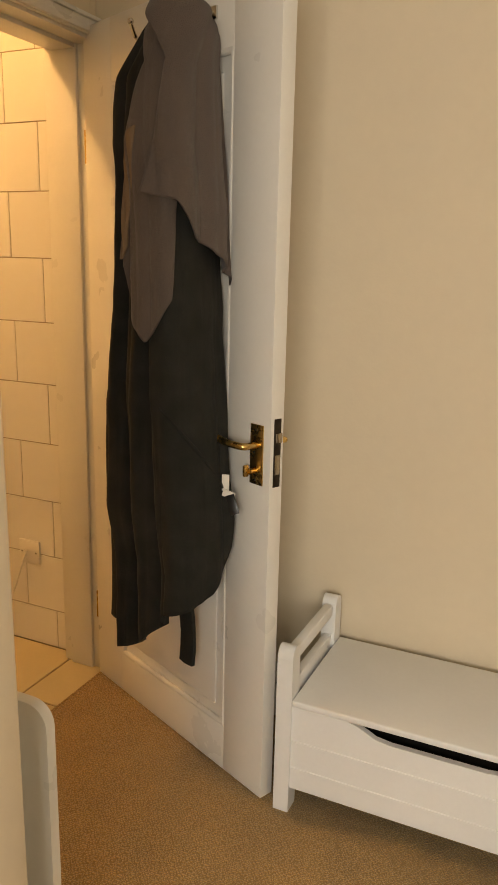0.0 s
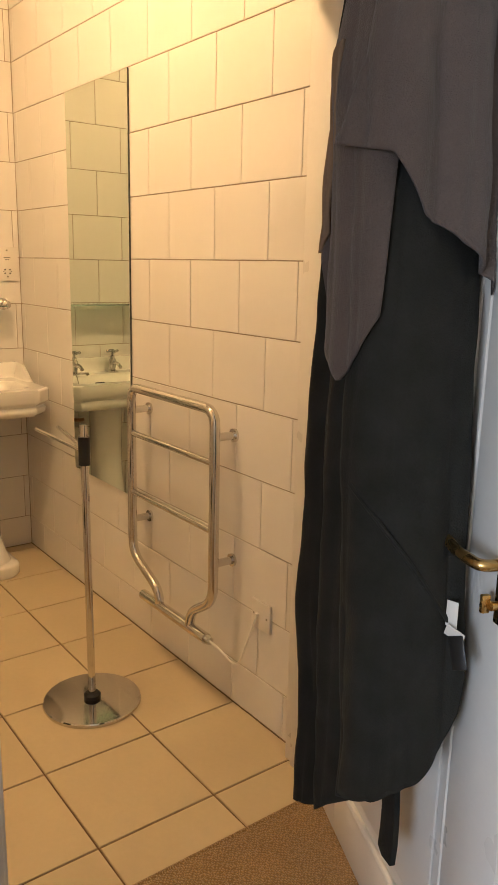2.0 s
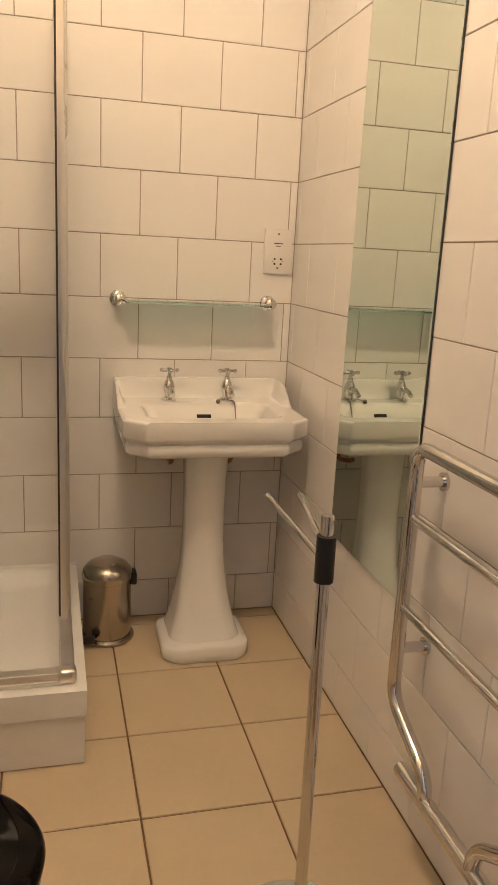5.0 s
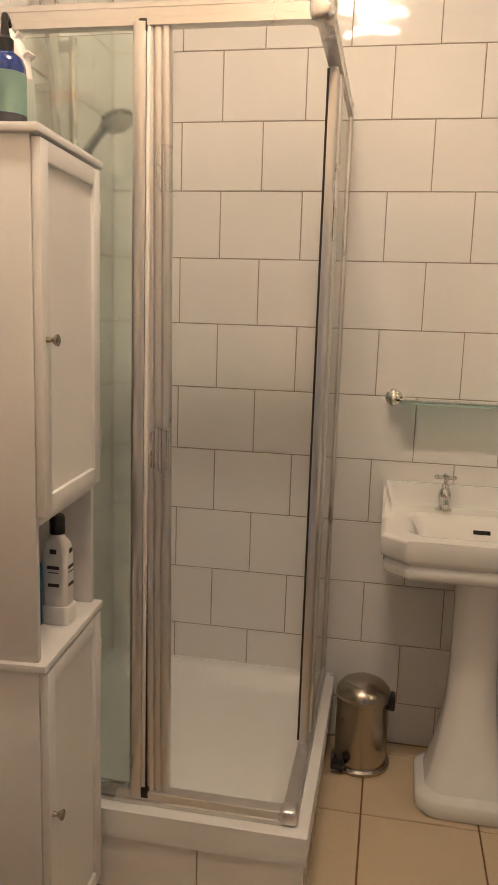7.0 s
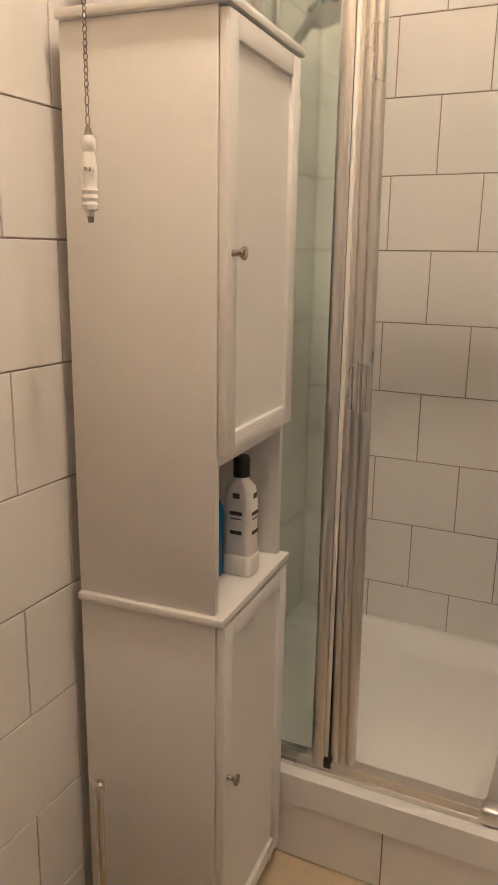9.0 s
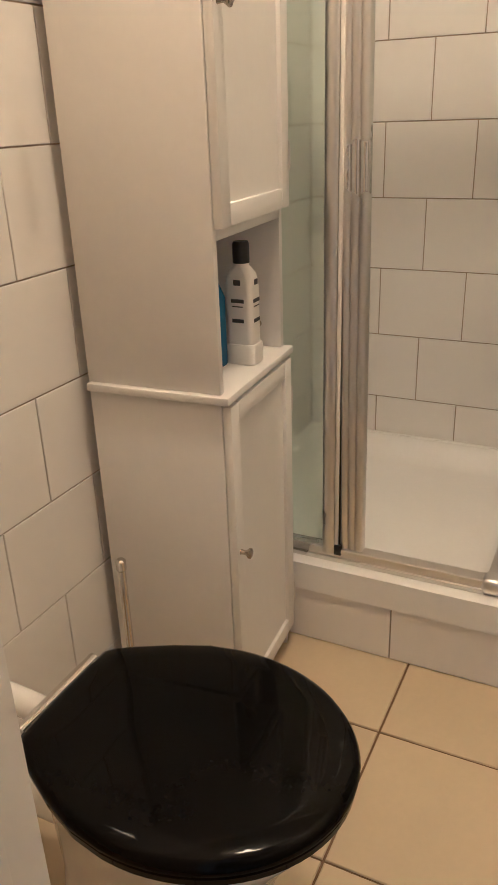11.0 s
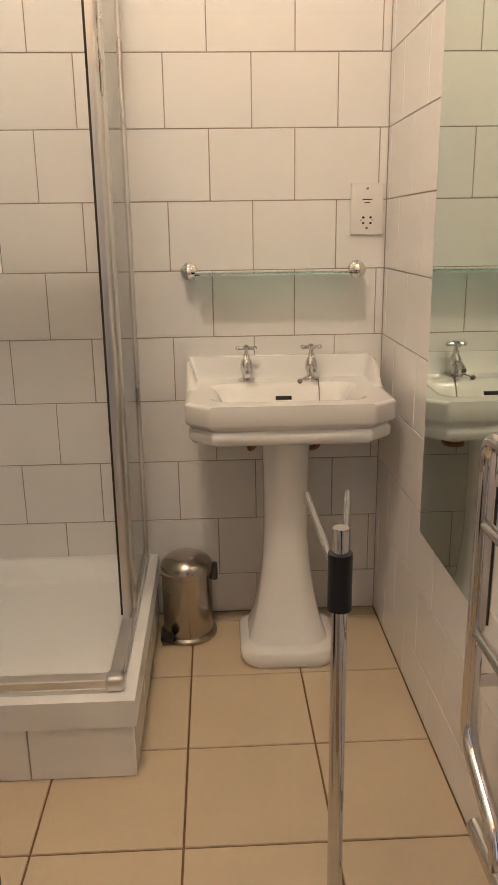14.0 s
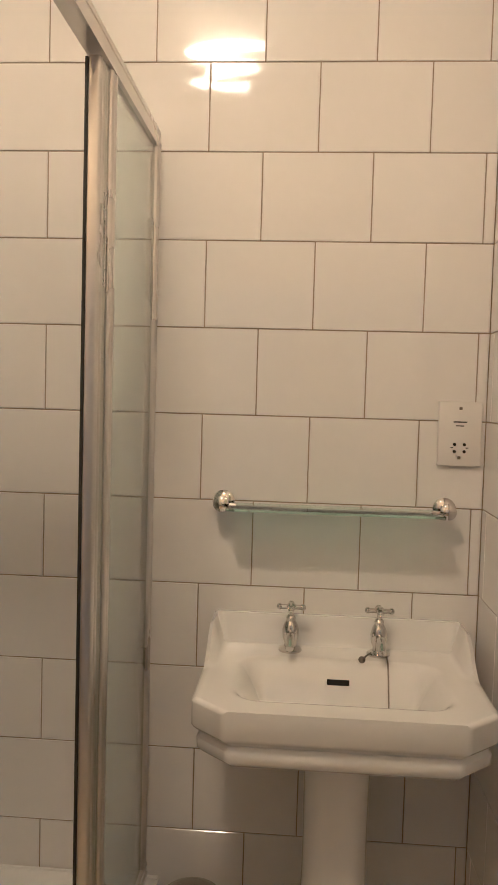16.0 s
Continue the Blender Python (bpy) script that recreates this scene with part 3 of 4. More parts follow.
for z, x, half in ((1.62, 0.512, 0.020), (1.78, 0.510, 0.022), (1.92, 0.520, 0.026), (2.02, 0.538, 0.038), (2.07, 0.558, 0.048), (2.10, 0.570, 0.044), (2.13, 0.586, 0.026), (2.148, 0.598, 0.006)):
    blade.append([(x + half * math.cos(k * math.pi / 6), SOUTH + 0.050 + 0.009 * math.sin(k * math.pi / 6), z) for k in range(12)])
part("riser_arm", rings(blade), CHROME, sh, "tall curved chrome blade")
for z in (1.66, 1.90):
    part("bracket", tube([(0.515, SOUTH + 0.001, z), (0.515, SOUTH + 0.043, z)], 0.010), CHROME, sh)
cad = thing("shower_caddy", (0.66, SOUTH, 1.0), "wire corner shelf on the shower wall", "shelf")
bm = tube(rounded([(0.70, SOUTH + 0.004, 1.02), (0.70, SOUTH + 0.10, 1.02), (0.56, SOUTH + 0.10, 1.02), (0.56, SOUTH + 0.004, 1.02)], 0.03), 0.004, 8)
for i in range(5):
    tube([(0.58 + 0.025 * i, SOUTH + 0.002, 1.02), (0.58 + 0.025 * i, SOUTH + 0.10, 1.02)], 0.0025, 6, bm)
part("basket", bm, CHROME, cad)


def bottle(name, x, y, z, r, h, material, label, cap=BLACK):
    t = thing(name, (x, y, z), label, "bottle", "shower bottles")
    part("body", lathe(x, y, [(0, z), (r * 0.9, z), (r, z + 0.006), (r, z + h * 0.7), (r * 0.75, z + h * 0.8), (r * 0.4, z + h * 0.85), (0, z + h * 0.85)], 20), material, t)
    part("cap", lathe(x, y, [(0, z + h * 0.84), (r * 0.45, z + h * 0.84), (r * 0.45, z + h), (0, z + h)], 16), cap, t)


DGREEN = mat("dark_green_plastic", (0.03, 0.06, 0.045), 0.3, vary=0.1)
bottle("shampoo_bottle", 0.675, SOUTH + 0.055, 1.0245, 0.026, 0.20, DGREEN, "dark green shampoo bottle in the shower caddy")
bottle("shampoo_bottle", 0.605, SOUTH + 0.055, 1.0245, 0.028, 0.16, TUB, "pale shampoo bottle in the shower caddy")

# ---- mirror ----
mir = thing("wall_mirror", (0.8, 0, 1.2), "tall frameless mirror on the tiled wall", "mirror")
part("backing", box(0.555, 1.041, -0.0055, -0.0006, 0.505, 1.937), EDGE, mir)
part("glass", box(0.556, 1.040, -0.0085, -0.0056, 0.506, 1.936), MIRROR, mir)

# ---- heated towel rail ----
rail = thing("towel_rail", (1.46, 0, 0.2), "chrome ladder towel rail on the tiled wall", "towel rail")
RY, XL, XR = -0.071, 1.163, 1.660
outline = rounded([(1.345, RY, 0.212), (1.348, RY, 0.262), (XL, RY, 0.345), (XL, RY, 0.927), (XR, RY, 0.927), (XR, RY, 0.345), (1.530, RY, 0.262), (1.533, RY, 0.212)], 0.050, 8)
part("frame", tube(outline, 0.0155, 16), CHROME, rail)
for z in (0.772, 0.566):
    part("bar", tube([(XL, RY, z), (XR, RY, z)], 0.0105, 12), CHROME, rail)
part("element_bar", tube([(1.235, RY, 0.212), (1.628, RY, 0.212)], 0.0175, 16), CHROME, rail)
part("element_cap", tube([(1.628, RY, 0.212), (1.648, RY, 0.212)], 0.0125, 12), SATIN, rail)
for x in (XL, XR):
    for z in (0.848, 0.465):
        b = tube([(x, RY, z), (x, -0.006, z)], 0.012, 14)
        tube([(x, -0.008, z), (x, -0.0005, z)], 0.020, 18, b)
        part("bracket", b, CHROME, rail)
fs = thing("fused_outlet", (1.81, 0, 0.34), "white cable outlet plate low on the tiles", "socket")
part("plate", box(1.770, 1.856, -0.010, -0.0005, 0.302, 0.388, 0.003), PLASTIC, fs)
part("gland", turned(lathe(0, 0, [(0, 0), (0.007, 0), (0.006, 0.01), (0, 0.01)], 12), Matrix.Translation((1.800, -0.009, 0.345)) @ Matrix.Rotation(radians(90), 4, "X")), PLASTIC, fs)
part("flex", tube(rounded([(1.80, -0.012, 0.345), (1.78, -0.03, 0.26), (1.73, -0.03, 0.14), (1.66, -0.05, 0.195), (1.647, RY, 0.212)], 0.05, 6), 0.0035, 8), PLASTIC, fs, "white flex")
for z in (0.345,):
    for x in (1.783, 1.843):
        part("screw", box(x - 0.003, x + 0.003, -0.0115, -0.0095, z - 0.003, z + 0.003, 0.001), LOCK, fs)

# ---- free-standing rail ----
st = thing("towel_stand", (1.43, -0.36, 0), "chrome stand with a round base and two arms", "towel stand")
SX, SY = 1.428, -0.360
part("base", lathe(SX, SY, [(0, 0.0), (0.148, 0.0), (0.150, 0.004), (0.149, 0.010), (0.146, 0.013), (0, 0.015)], 56), CHROME, st)
part("boss", lathe(SX, SY, [(0, 0.014), (0.026, 0.014), (0.026, 0.026), (0.018, 0.034), (0, 0.034)], 24), BLACK, st)
part("pole", tube([(SX, SY, 0.03), (1.416, -0.3595, 0.874)], 0.0115, 16), CHROME, st)
part("clamp", tube([(1.4175, -0.3596, 0.755), (1.4165, -0.3595, 0.838)], 0.0170, 18), BLACK, st)
for ty in (-0.362, -0.288):
    part("arm", tube([(1.417, -0.3595 + (0.008 if ty > -0.3 else -0.003), 0.795), (1.06, ty, 0.795)], 0.0062, 12), CHROME, st)

# ---- toilet ----
wc = thing("toilet", (1.56, -1.1, 0), "white ceramic toilet with a glossy black seat lid", "toilet")
WX, W0, W1 = 1.553, -1.272, -0.828


def seat_ring(grow, z):
    """Back edge straight, sides swelling, round front."""
    half = [(0.0, -0.222), (0.060, -0.222), (0.100, -0.219), (0.112, -0.208), (0.128, -0.182), (0.158, -0.125), (0.180, -0.070), (0.189, -0.020)]
    half += [(0.190 * math.cos(radians(a)), 0.004 + 0.222 * math.sin(radians(a))) for a in range(0, 91, 5)]
    loop = half + [(-x, y) for x, y in half[-2:0:-1]]
    return [(WX + x * (1 + grow / 0.19), -1.050 + y * (1 + grow / 0.22), z - 0.021) for x, y in loop]


part("seat", rings([seat_ring(-0.012, 0.400), seat_ring(-0.004, 0.402), seat_ring(-0.003, 0.412), seat_ring(-0.01, 0.416)]), LID, wc, "black seat ring")
part("lid", rings([seat_ring(-0.012, 0.417), seat_ring(-0.001, 0.419), seat_ring(0.0, 0.426), seat_ring(-0.004, 0.433), seat_ring(-0.013, 0.438), seat_ring(-0.04, 0.440), seat_ring(-0.15, 0.441)]), LID, wc, "glossy black lid, closed", 60)


def pan_ring(sx, sy, cy, z):
    return [(WX + (x - WX) * sx, cy + (y + 1.050) * sy, z) for x, y, _ in seat_ring(-0.014, 0)]


part("pan", rings([pan_ring(0.72, 0.80, -1.115, 0), pan_ring(0.73, 0.81, -1.115, 0.012), pan_ring(0.69, 0.77, -1.115, 0.05), pan_ring(0.67, 0.75, -1.11, 0.13), pan_ring(0.72, 0.79, -1.10, 0.20), pan_ring(0.82, 0.86, -1.08, 0.28), pan_ring(0.93, 0.95, -1.06, 0.335), pan_ring(0.97, 0.99, -1.055, 0.36), pan_ring(1.0, 1.0, -1.055, 0.371), pan_ring(0.99, 0.99, -1.055, 0.3785)]), CERAMIC, wc, smooth=60)
part("outlet", tube([(WX, -1.25, 0.20), (WX, SOUTH + 0.001, 0.20)], 0.05, 20), CERAMIC, wc)
part("flush_bend", tube(rounded([(WX, -1.20, 0.34), (WX, -1.36, 0.36), (WX, SOUTH + 0.03, 0.36)], 0.04), 0.022, 16), CERAMIC, wc)
part("hinge", tube([(WX - 0.085, -1.278, 0.403), (WX + 0.085, -1.278, 0.403)], 0.010, 12), CHROME, wc)
tb = thing("toilet_brush", (1.28, -1.42, 0), "toilet brush in a holder with a chrome handle", "toilet brush")
part("holder", lathe(1.238, -1.385, [(0, 0), (0.045, 0), (0.047, 0.006), (0.044, 0.12), (0.036, 0.13), (0, 0.13)], 28), CHROME, tb)
part("handle", lathe(1.238, -1.385, [(0, 0.128), (0.0075, 0.128), (0.0075, 0.400), (0.010, 0.403), (0.010, 0.421), (0.006, 0.425), (0, 0.425)], 16), CHROME, tb)

# ---- pull chain ----
pc = thing("pull_chain", (1.25, -1.35, 1.4), "white ceramic pull handle on a metal chain", "pull chain")
PX, PY = 1.252, -1.352
part("handle", lathe(PX, PY, [(0, 1.370), (0.006, 1.370), (0.007, 1.378), (0.011, 1.380), (0.0125, 1.386), (0.0105, 1.390), (0.0125, 1.395), (0.0105, 1.400), (0.0125, 1.405), (0.0105, 1.410), (0.011, 1.418), (0.0118, 1.435), (0.0105, 1.450), (0.0085, 1.456), (0.0105, 1.462), (0.0105, 1.472), (0.007, 1.478), (0, 1.479)], 24), CERAMIC, pc)
part("ferrule", lathe(PX, PY, [(0, 1.478), (0.006, 1.478), (0.004, 1.486), (0.002, 1.492), (0, 1.493)], 12), LOCK, pc)
part("tip", lathe(PX, PY, [(0, 1.362), (0.004, 1.362), (0.005, 1.371), (0, 1.371)], 12), LOCK, pc)
z, k, bm = 1.498, 0, bmesh.new()
while z < TOP - 0.004:
    h = 0.0125 if z < 1.53 else 0.0085
    ax, ay = (1, 0) if k % 2 else (0, 1)
    loop = [(PX + ax * 0.0032 * math.cos(q * math.pi / 5), PY + ay * 0.0032 * math.cos(q * math.pi / 5), z + h * 0.62 * math.sin(q * math.pi / 5)) for q in range(11)]
    tube(loop, 0.0009, 5, bm)
    z, k = z + h, k + 1
part("chain", bm, LOCK, pc)
part("ceiling_rose", lathe(PX, PY, [(0, TOP - 0.02), (0.02, TOP - 0.02), (0.025, TOP - 0.0005), (0, TOP - 0.0005)], 20), PLASTIC, pc)
word = bpy.data.curves.new("pull_word", "FONT")
word.body, word.size, word.align_x, word.align_y = "PULL", 0.007, "CENTER", "CENTER"
word.extrude = 0.0002
word.materials.append(PRINT)
wo = new("lettering", word)
wo.parent = pc
wo.matrix_parent_inverse = base_matrix(pc).inverted()
wo.matrix_basis = Matrix.Translation((PX + 0.0096, PY + 0.0076, 1.432)) @ Matrix.Rotation(radians(38 + 90), 4, "Z") @ Matrix.Rotation(radians(90), 4, "X")

# ---- tall cabinet ----
cab = thing("bathroom_cabinet", (0.985, -1.35, 0), "tall narrow white cabinet with two doors and an open niche", "cabinet")
CX0, CX1, CF, CB = 0.832, 1.146, -1.206, SOUTH + 0.026
bm = box(CX1 - 0.015, CX1, CB, CF, 0.0, 0.722, 0.0015)
box(CX0, CX0 + 0.015, CB, CF, 0.0, 0.722, 0.0015, bm=bm)
box(CX0 + 0.015, CX1 - 0.015, CB, CB + 0.006, 0.05, 0.722, bm=bm)
box(CX0 + 0.015, CX1 - 0.015, CB + 0.007, CF - 0.002, 0.05, 0.065, bm=bm)
box(CX0 + 0.015, CX1 - 0.015, CF - 0.016, CF - 0.001, 0.022, 0.05, 0.001, bm=bm)
part("lower_body", bm, CABINET, cab)
part("ledge", box(CX0 - 0.010, CX1 + 0.010, CB, CF + 0.018, 0.7225, 0.7375, 0.003), CABINET, cab)
bm = box(CX1 - 0.015, CX1, CB, CF, 0.738, 1.656, 0.0015)
box(CX0, CX0 + 0.015, CB, CF, 0.738, 1.656, 0.0015, bm=bm)
box(CX0 + 0.015, CX1 - 0.015, CB, CB + 0.006, 0.738, 1.656, bm=bm)
box(CX0 + 0.015, CX1 - 0.015, CB + 0.007, CF - 0.0005, 0.992, 1.010, 0.001, bm=bm)
part("upper_body", bm, CABINET, cab)
part("top", box(CX0 - 0.012, CX1 + 0.012, CB, CF + 0.020, 1.6565, 1.671, 0.003), CABINET, cab)


def cab_door(z0, z1, kx, kz):
    w = 0.035
    y0, y1 = CF + 0.001, CF + 0.017
    a, b = CX0 + 0.003, CX1 - 0.003
    bm = box(a, a + w, y0, y1, z0, z1, 0.002)
    box(b - w, b, y0, y1, z0, z1, 0.002, bm=bm)
    box(a + w, b - w, y0, y1 - 0.0003, z0, z0 + w, 0.002, bm=bm)
    box(a + w, b - w, y0, y1 - 0.0003, z1 - w, z1, 0.002, bm=bm)
    box(a + w - 0.002, b - w + 0.002, y0, y1 - 0.008, z0 + w - 0.002, z1 - w + 0.002, bm=bm)
    d = part("door", bm, CABINET, cab, "white shaker-panel door")
    k = lathe(0, 0, [(0, 0), (0.007, 0), (0.006, 0.004), (0.005, 0.012), (0.009, 0.018), (0.013, 0.022), (0.013, 0.026), (0.008, 0.029), (0, 0.030)], 24)
    turned(k, Matrix.Translation((kx + 0.008, y1 - 0.0005, kz)) @ Matrix.Scale(0.8, 4) @ Matrix.Rotation(radians(-90), 4, "X"))
    part("knob", k, STEEL, d, "brushed steel knob")
    for z in (z0 + 0.09, z1 - 0.09):
        part("hinge", box(CX0 - 0.0015, CX0 + 0.004, y1 - 0.004, y1 + 0.002, z - 0.025, z + 0.025, 0.001), SATIN, d)
    return d


cab_door(1.012, 1.652, 1.118, 1.323)
cab_door(0.055, 0.716, 1.120, 0.424)

mw = thing("mouthwash_bottle", (0.957, -1.253, 0.738), "white labelled mouthwash bottle with a black cap in the niche", "bottle")


def round_box(cx, cy, hx, hy, r, z, n=5):
    out = []
    for sx, sy, a0 in ((1, 1, 0), (-1, 1, 90), (-1, -1, 180), (1, -1, 270)):
        for i in range(n + 1):
            a = radians(a0 + 90 * i / n)
            out.append((cx + sx * (hx - r) + r * math.cos(a), cy + sy * (hy - r) + r * math.sin(a), z))
    return out


MX, MY = 0.957, -1.253
part("body", rings([round_box(MX, MY, *p) for p in ((0.019, 0.026, 0.010, 0.7385), (0.021, 0.028, 0.011, 0.7426), (0.021, 0.028, 0.011, 0.8847), (0.019, 0.025, 0.012, 0.9066), (0.013, 0.014, 0.012, 0.9216), (0.0125, 0.0125, 0.012, 0.9274))]), PLASTIC, mw, smooth=50)
part("cap", lathe(MX, MY, [(0, 0.9263), (0.0155, 0.9263), (0.0155, 0.9598), (0.0135, 0.9644), (0, 0.9644)], 24), BLACK, mw)
for z, h, w in ((0.8881, 0.010, 0.007), (0.8560, 0.007, 0.013), (0.8480, 0.002, 0.011), (0.8189, 0.007, 0.012)):
    part("lettering", box(MX - w, MX + w, MY + 0.0283, MY + 0.0288, z, z + h), PRINT, mw, "dark printed bar")
    part("lettering", box(MX + 0.0213, MX + 0.0218, MY - w, MY + w, z, z + h), PRINT, mw, "dark printed bar")
cup = thing("dosing_cup", (MX, MY, 0.738), "small white cup round the foot of the bottle", "cup")
part("body", rings([round_box(MX, MY, *p) for p in ((0.0225, 0.0295, 0.012, 0.7382), (0.0245, 0.0315, 0.012, 0.7415), (0.025, 0.032, 0.012, 0.7750), (0.024, 0.031, 0.012, 0.7773))]), PLASTIC, cup)
bb = thing("blue_bottle", (1.0, -1.302, 0.738), "blue mouthwash bottle behind the white one", "bottle")
part("body", rings([round_box(1.000, -1.302, *p) for p in ((0.020, 0.026, 0.010, 0.7385), (0.022, 0.028, 0.011, 0.7426), (0.022, 0.028, 0.011, 0.8674), (0.014, 0.014, 0.012, 0.9078))]), LIQUID, bb, smooth=50)
part("cap", lathe(1.000, -1.302, [(0, 0.9066), (0.015, 0.9066), (0.015, 0.9424), (0, 0.9424)], 20), BLACK, bb)
stud = turned(lathe(0, 0, [(0, 0), (0.008, 0), (0.008, 0.006), (0, 0.007)], 16), Matrix.Translation((CX0 + 0.0152, -1.255, 0.785)) @ Matrix.Rotation(radians(90), 4, "Y"))
part("fixing_stud", stud, STEEL, cab, "round fixing stud")

cab.matrix_basis = Matrix.Translation((1.146, -1.206, 0)) @ Matrix.Rotation(radians(3.6), 4, "Z") @ Matrix.Translation((-1.146, 1.206, 0)) @ cab.matrix_basis
CT = 1.6715
pu = thing("pump_bottle", (1.085, -1.255, CT), "blue pump bottle with a grey-green label on the cabinet", "bottle")
QX, QY = 1.098, -1.270
part("body", lathe(QX, QY, [(0, CT), (0.031, CT), (0.033, CT + 0.004), (0.033, CT + 0.098), (0.029, CT + 0.112), (0.018, CT + 0.121), (0.012, CT + 0.124), (0, CT + 0.124)], 32), BLUE, pu)
part("label", lathe(QX, QY, [(0.0334, CT + 0.022), (0.0338, CT + 0.022), (0.0338, CT + 0.088), (0.0334, CT + 0.088)], 32), GREEN, pu, "grey-green paper label")
part("label_band", lathe(QX, QY, [(0.0334, CT + 0.002), (0.0337, CT + 0.002), (0.0337, CT + 0.0215), (0.0334, CT + 0.0215)], 32), PRINT, pu)
part("collar", lathe(QX, QY, [(0, CT + 0.123), (0.014, CT + 0.123), (0.014, CT + 0.142), (0.008, CT + 0.148), (0.005, CT + 0.172), (0, CT + 0.172)], 20), BLACK, pu)
part("nozzle", tube(rounded([(QX, QY, CT + 0.165), (QX, QY, CT + 0.181), (QX - 0.032, QY - 0.012, CT + 0.186), (QX - 0.044, QY - 0.016, CT + 0.178)], 0.008), 0.0055, 10), BLACK, pu)
tu = thing("storage_tub", (1.07, -1.39, CT), "pale cylindrical tub with an orange lid on the cabinet", "tub")
UX, UY = 1.075, -1.405
part("body", lathe(UX, UY, [(0, CT), (0.060, CT), (0.062, CT + 0.004), (0.062, CT + 0.196), (0, CT + 0.196)], 40), TUB, tu)
part("lid", lathe(UX, UY, [(0, CT + 0.195), (0.065, CT + 0.195), (0.065, CT + 0.218), (0.062, CT + 0.222), (0, CT + 0.222)], 40), ORANGE, tu, "bright orange lid")
for i in range(5):
    a = radians(48 - 9 * (i % 2))
    q = Vector((UX + 0.0622 * math.cos(a), UY + 0.0622 * math.sin(a), CT + 0.03 + 0.032 * i))
    part("printed_mark", box(q.x - 0.0025, q.x + 0.0015, q.y - 0.0025, q.y + 0.0015, q.z - 0.004, q.z + 0.003, 0.001), mat("brown_print", (0.25, 0.14, 0.09), 0.6), tu)
br = thing("bath_brush", (0.97, -1.30, CT), "white plastic massage brush lying upright on the cabinet", "brush")
arc = [(0.995 + 0.0, -1.345 - 0.055 * math.cos(a), CT + 0.105 + 0.085 * math.sin(a)) for a in [radians(-85 + 22 * i) for i in range(13)]]
part("back", tube(arc, 0.017, 12), PLASTIC, br)
for i, p in enumerate(arc[1:-1]):
    d = (Vector(p) - Vector((0.995, -1.345, CT + 0.105))).normalized()
    for sx in (-0.010, 0.0, 0.010):
        q = Vector(p) + Vector((sx, 0, 0))
        part("bristle", tube([q + d * 0.014, q + d * 0.021, q + d * 0.026], 0.0034, 7), PLASTIC, br)
part("foot", box(0.972, 1.018, -1.39, -1.31, CT, CT + 0.03, 0.008), PLASTIC, br)

# ---- ceiling light ----
LX, LY = 1.38, -0.79
cl = thing("ceiling_light", (LX, LY, TOP), "ceiling light with bowed frosted glass strips, switched on", "ceiling light")
part("plate", lathe(LX, LY, [(0, TOP - 0.022), (0.05, TOP - 0.022), (0.065, TOP - 0.014), (0.068, TOP - 0.0005), (0, TOP - 0.0005)], 32), CHROME, cl)
part("stem", lathe(LX, LY, [(0, TOP - 0.225), (0.008, TOP - 0.223), (0.012, TOP - 0.212), (0.007, TOP - 0.200), (0.007, TOP - 0.021), (0, TOP - 0.020)], 16), CHROME, cl)


def slat(angle, z, length, width, bow, lift):
    """A bowed strip of glass across the stem."""
    loops = []
    for i in range(15):
        q = 2 * i / 14 - 1
        w = width * (1 - 0.75 * q ** 4)
        edge = [(w * (k / 3 - 1) + bow * q * q, length * q, z + lift * q * q + 0.006 * (1 - (k / 3 - 1) ** 2)) for k in range(7)]
        loops.append(edge + [(x, y, h - 0.006) for x, y, h in edge[::-1]])
    return turned(rings(loops), Matrix.Translation((LX, LY, 0)) @ Matrix.Rotation(radians(angle), 4, "Z"))


for angle, z, length, width, bow, lift in ((8, TOP - 0.055, 0.165, 0.034, 0.02, -0.006), (-24, TOP - 0.112, 0.150, 0.036, -0.02, -0.008), (30, TOP - 0.150, 0.085, 0.026, 0.01, 0.004), (-6, TOP - 0.205, 0.120, 0.020, 0.03, 0.016)):
    ob = part("glass_slat", slat(angle, z, length, width, bow, lift), LAMPGLASS, cl, "glowing frosted glass strip")
    ob.data.materials.append(LAMPBACK)
    for face in ob.data.polygons:
        face.material_index = 1 if face.normal.z > 0.3 else 0

# ---- open door, with what hangs on it ----
DOOR = Matrix(((0.914, 0.406, 0, 2.147), (-0.406, 0.914, 0, -0.076), (0, 0, 1, 0), (0, 0, 0, 1)))
DW, DH, DT = 0.798, 1.955, 0.040


def on_door(bm):
    """From along, into and up the leaf (y negative: towards the room) to the world."""
    return turned(bm, DOOR)


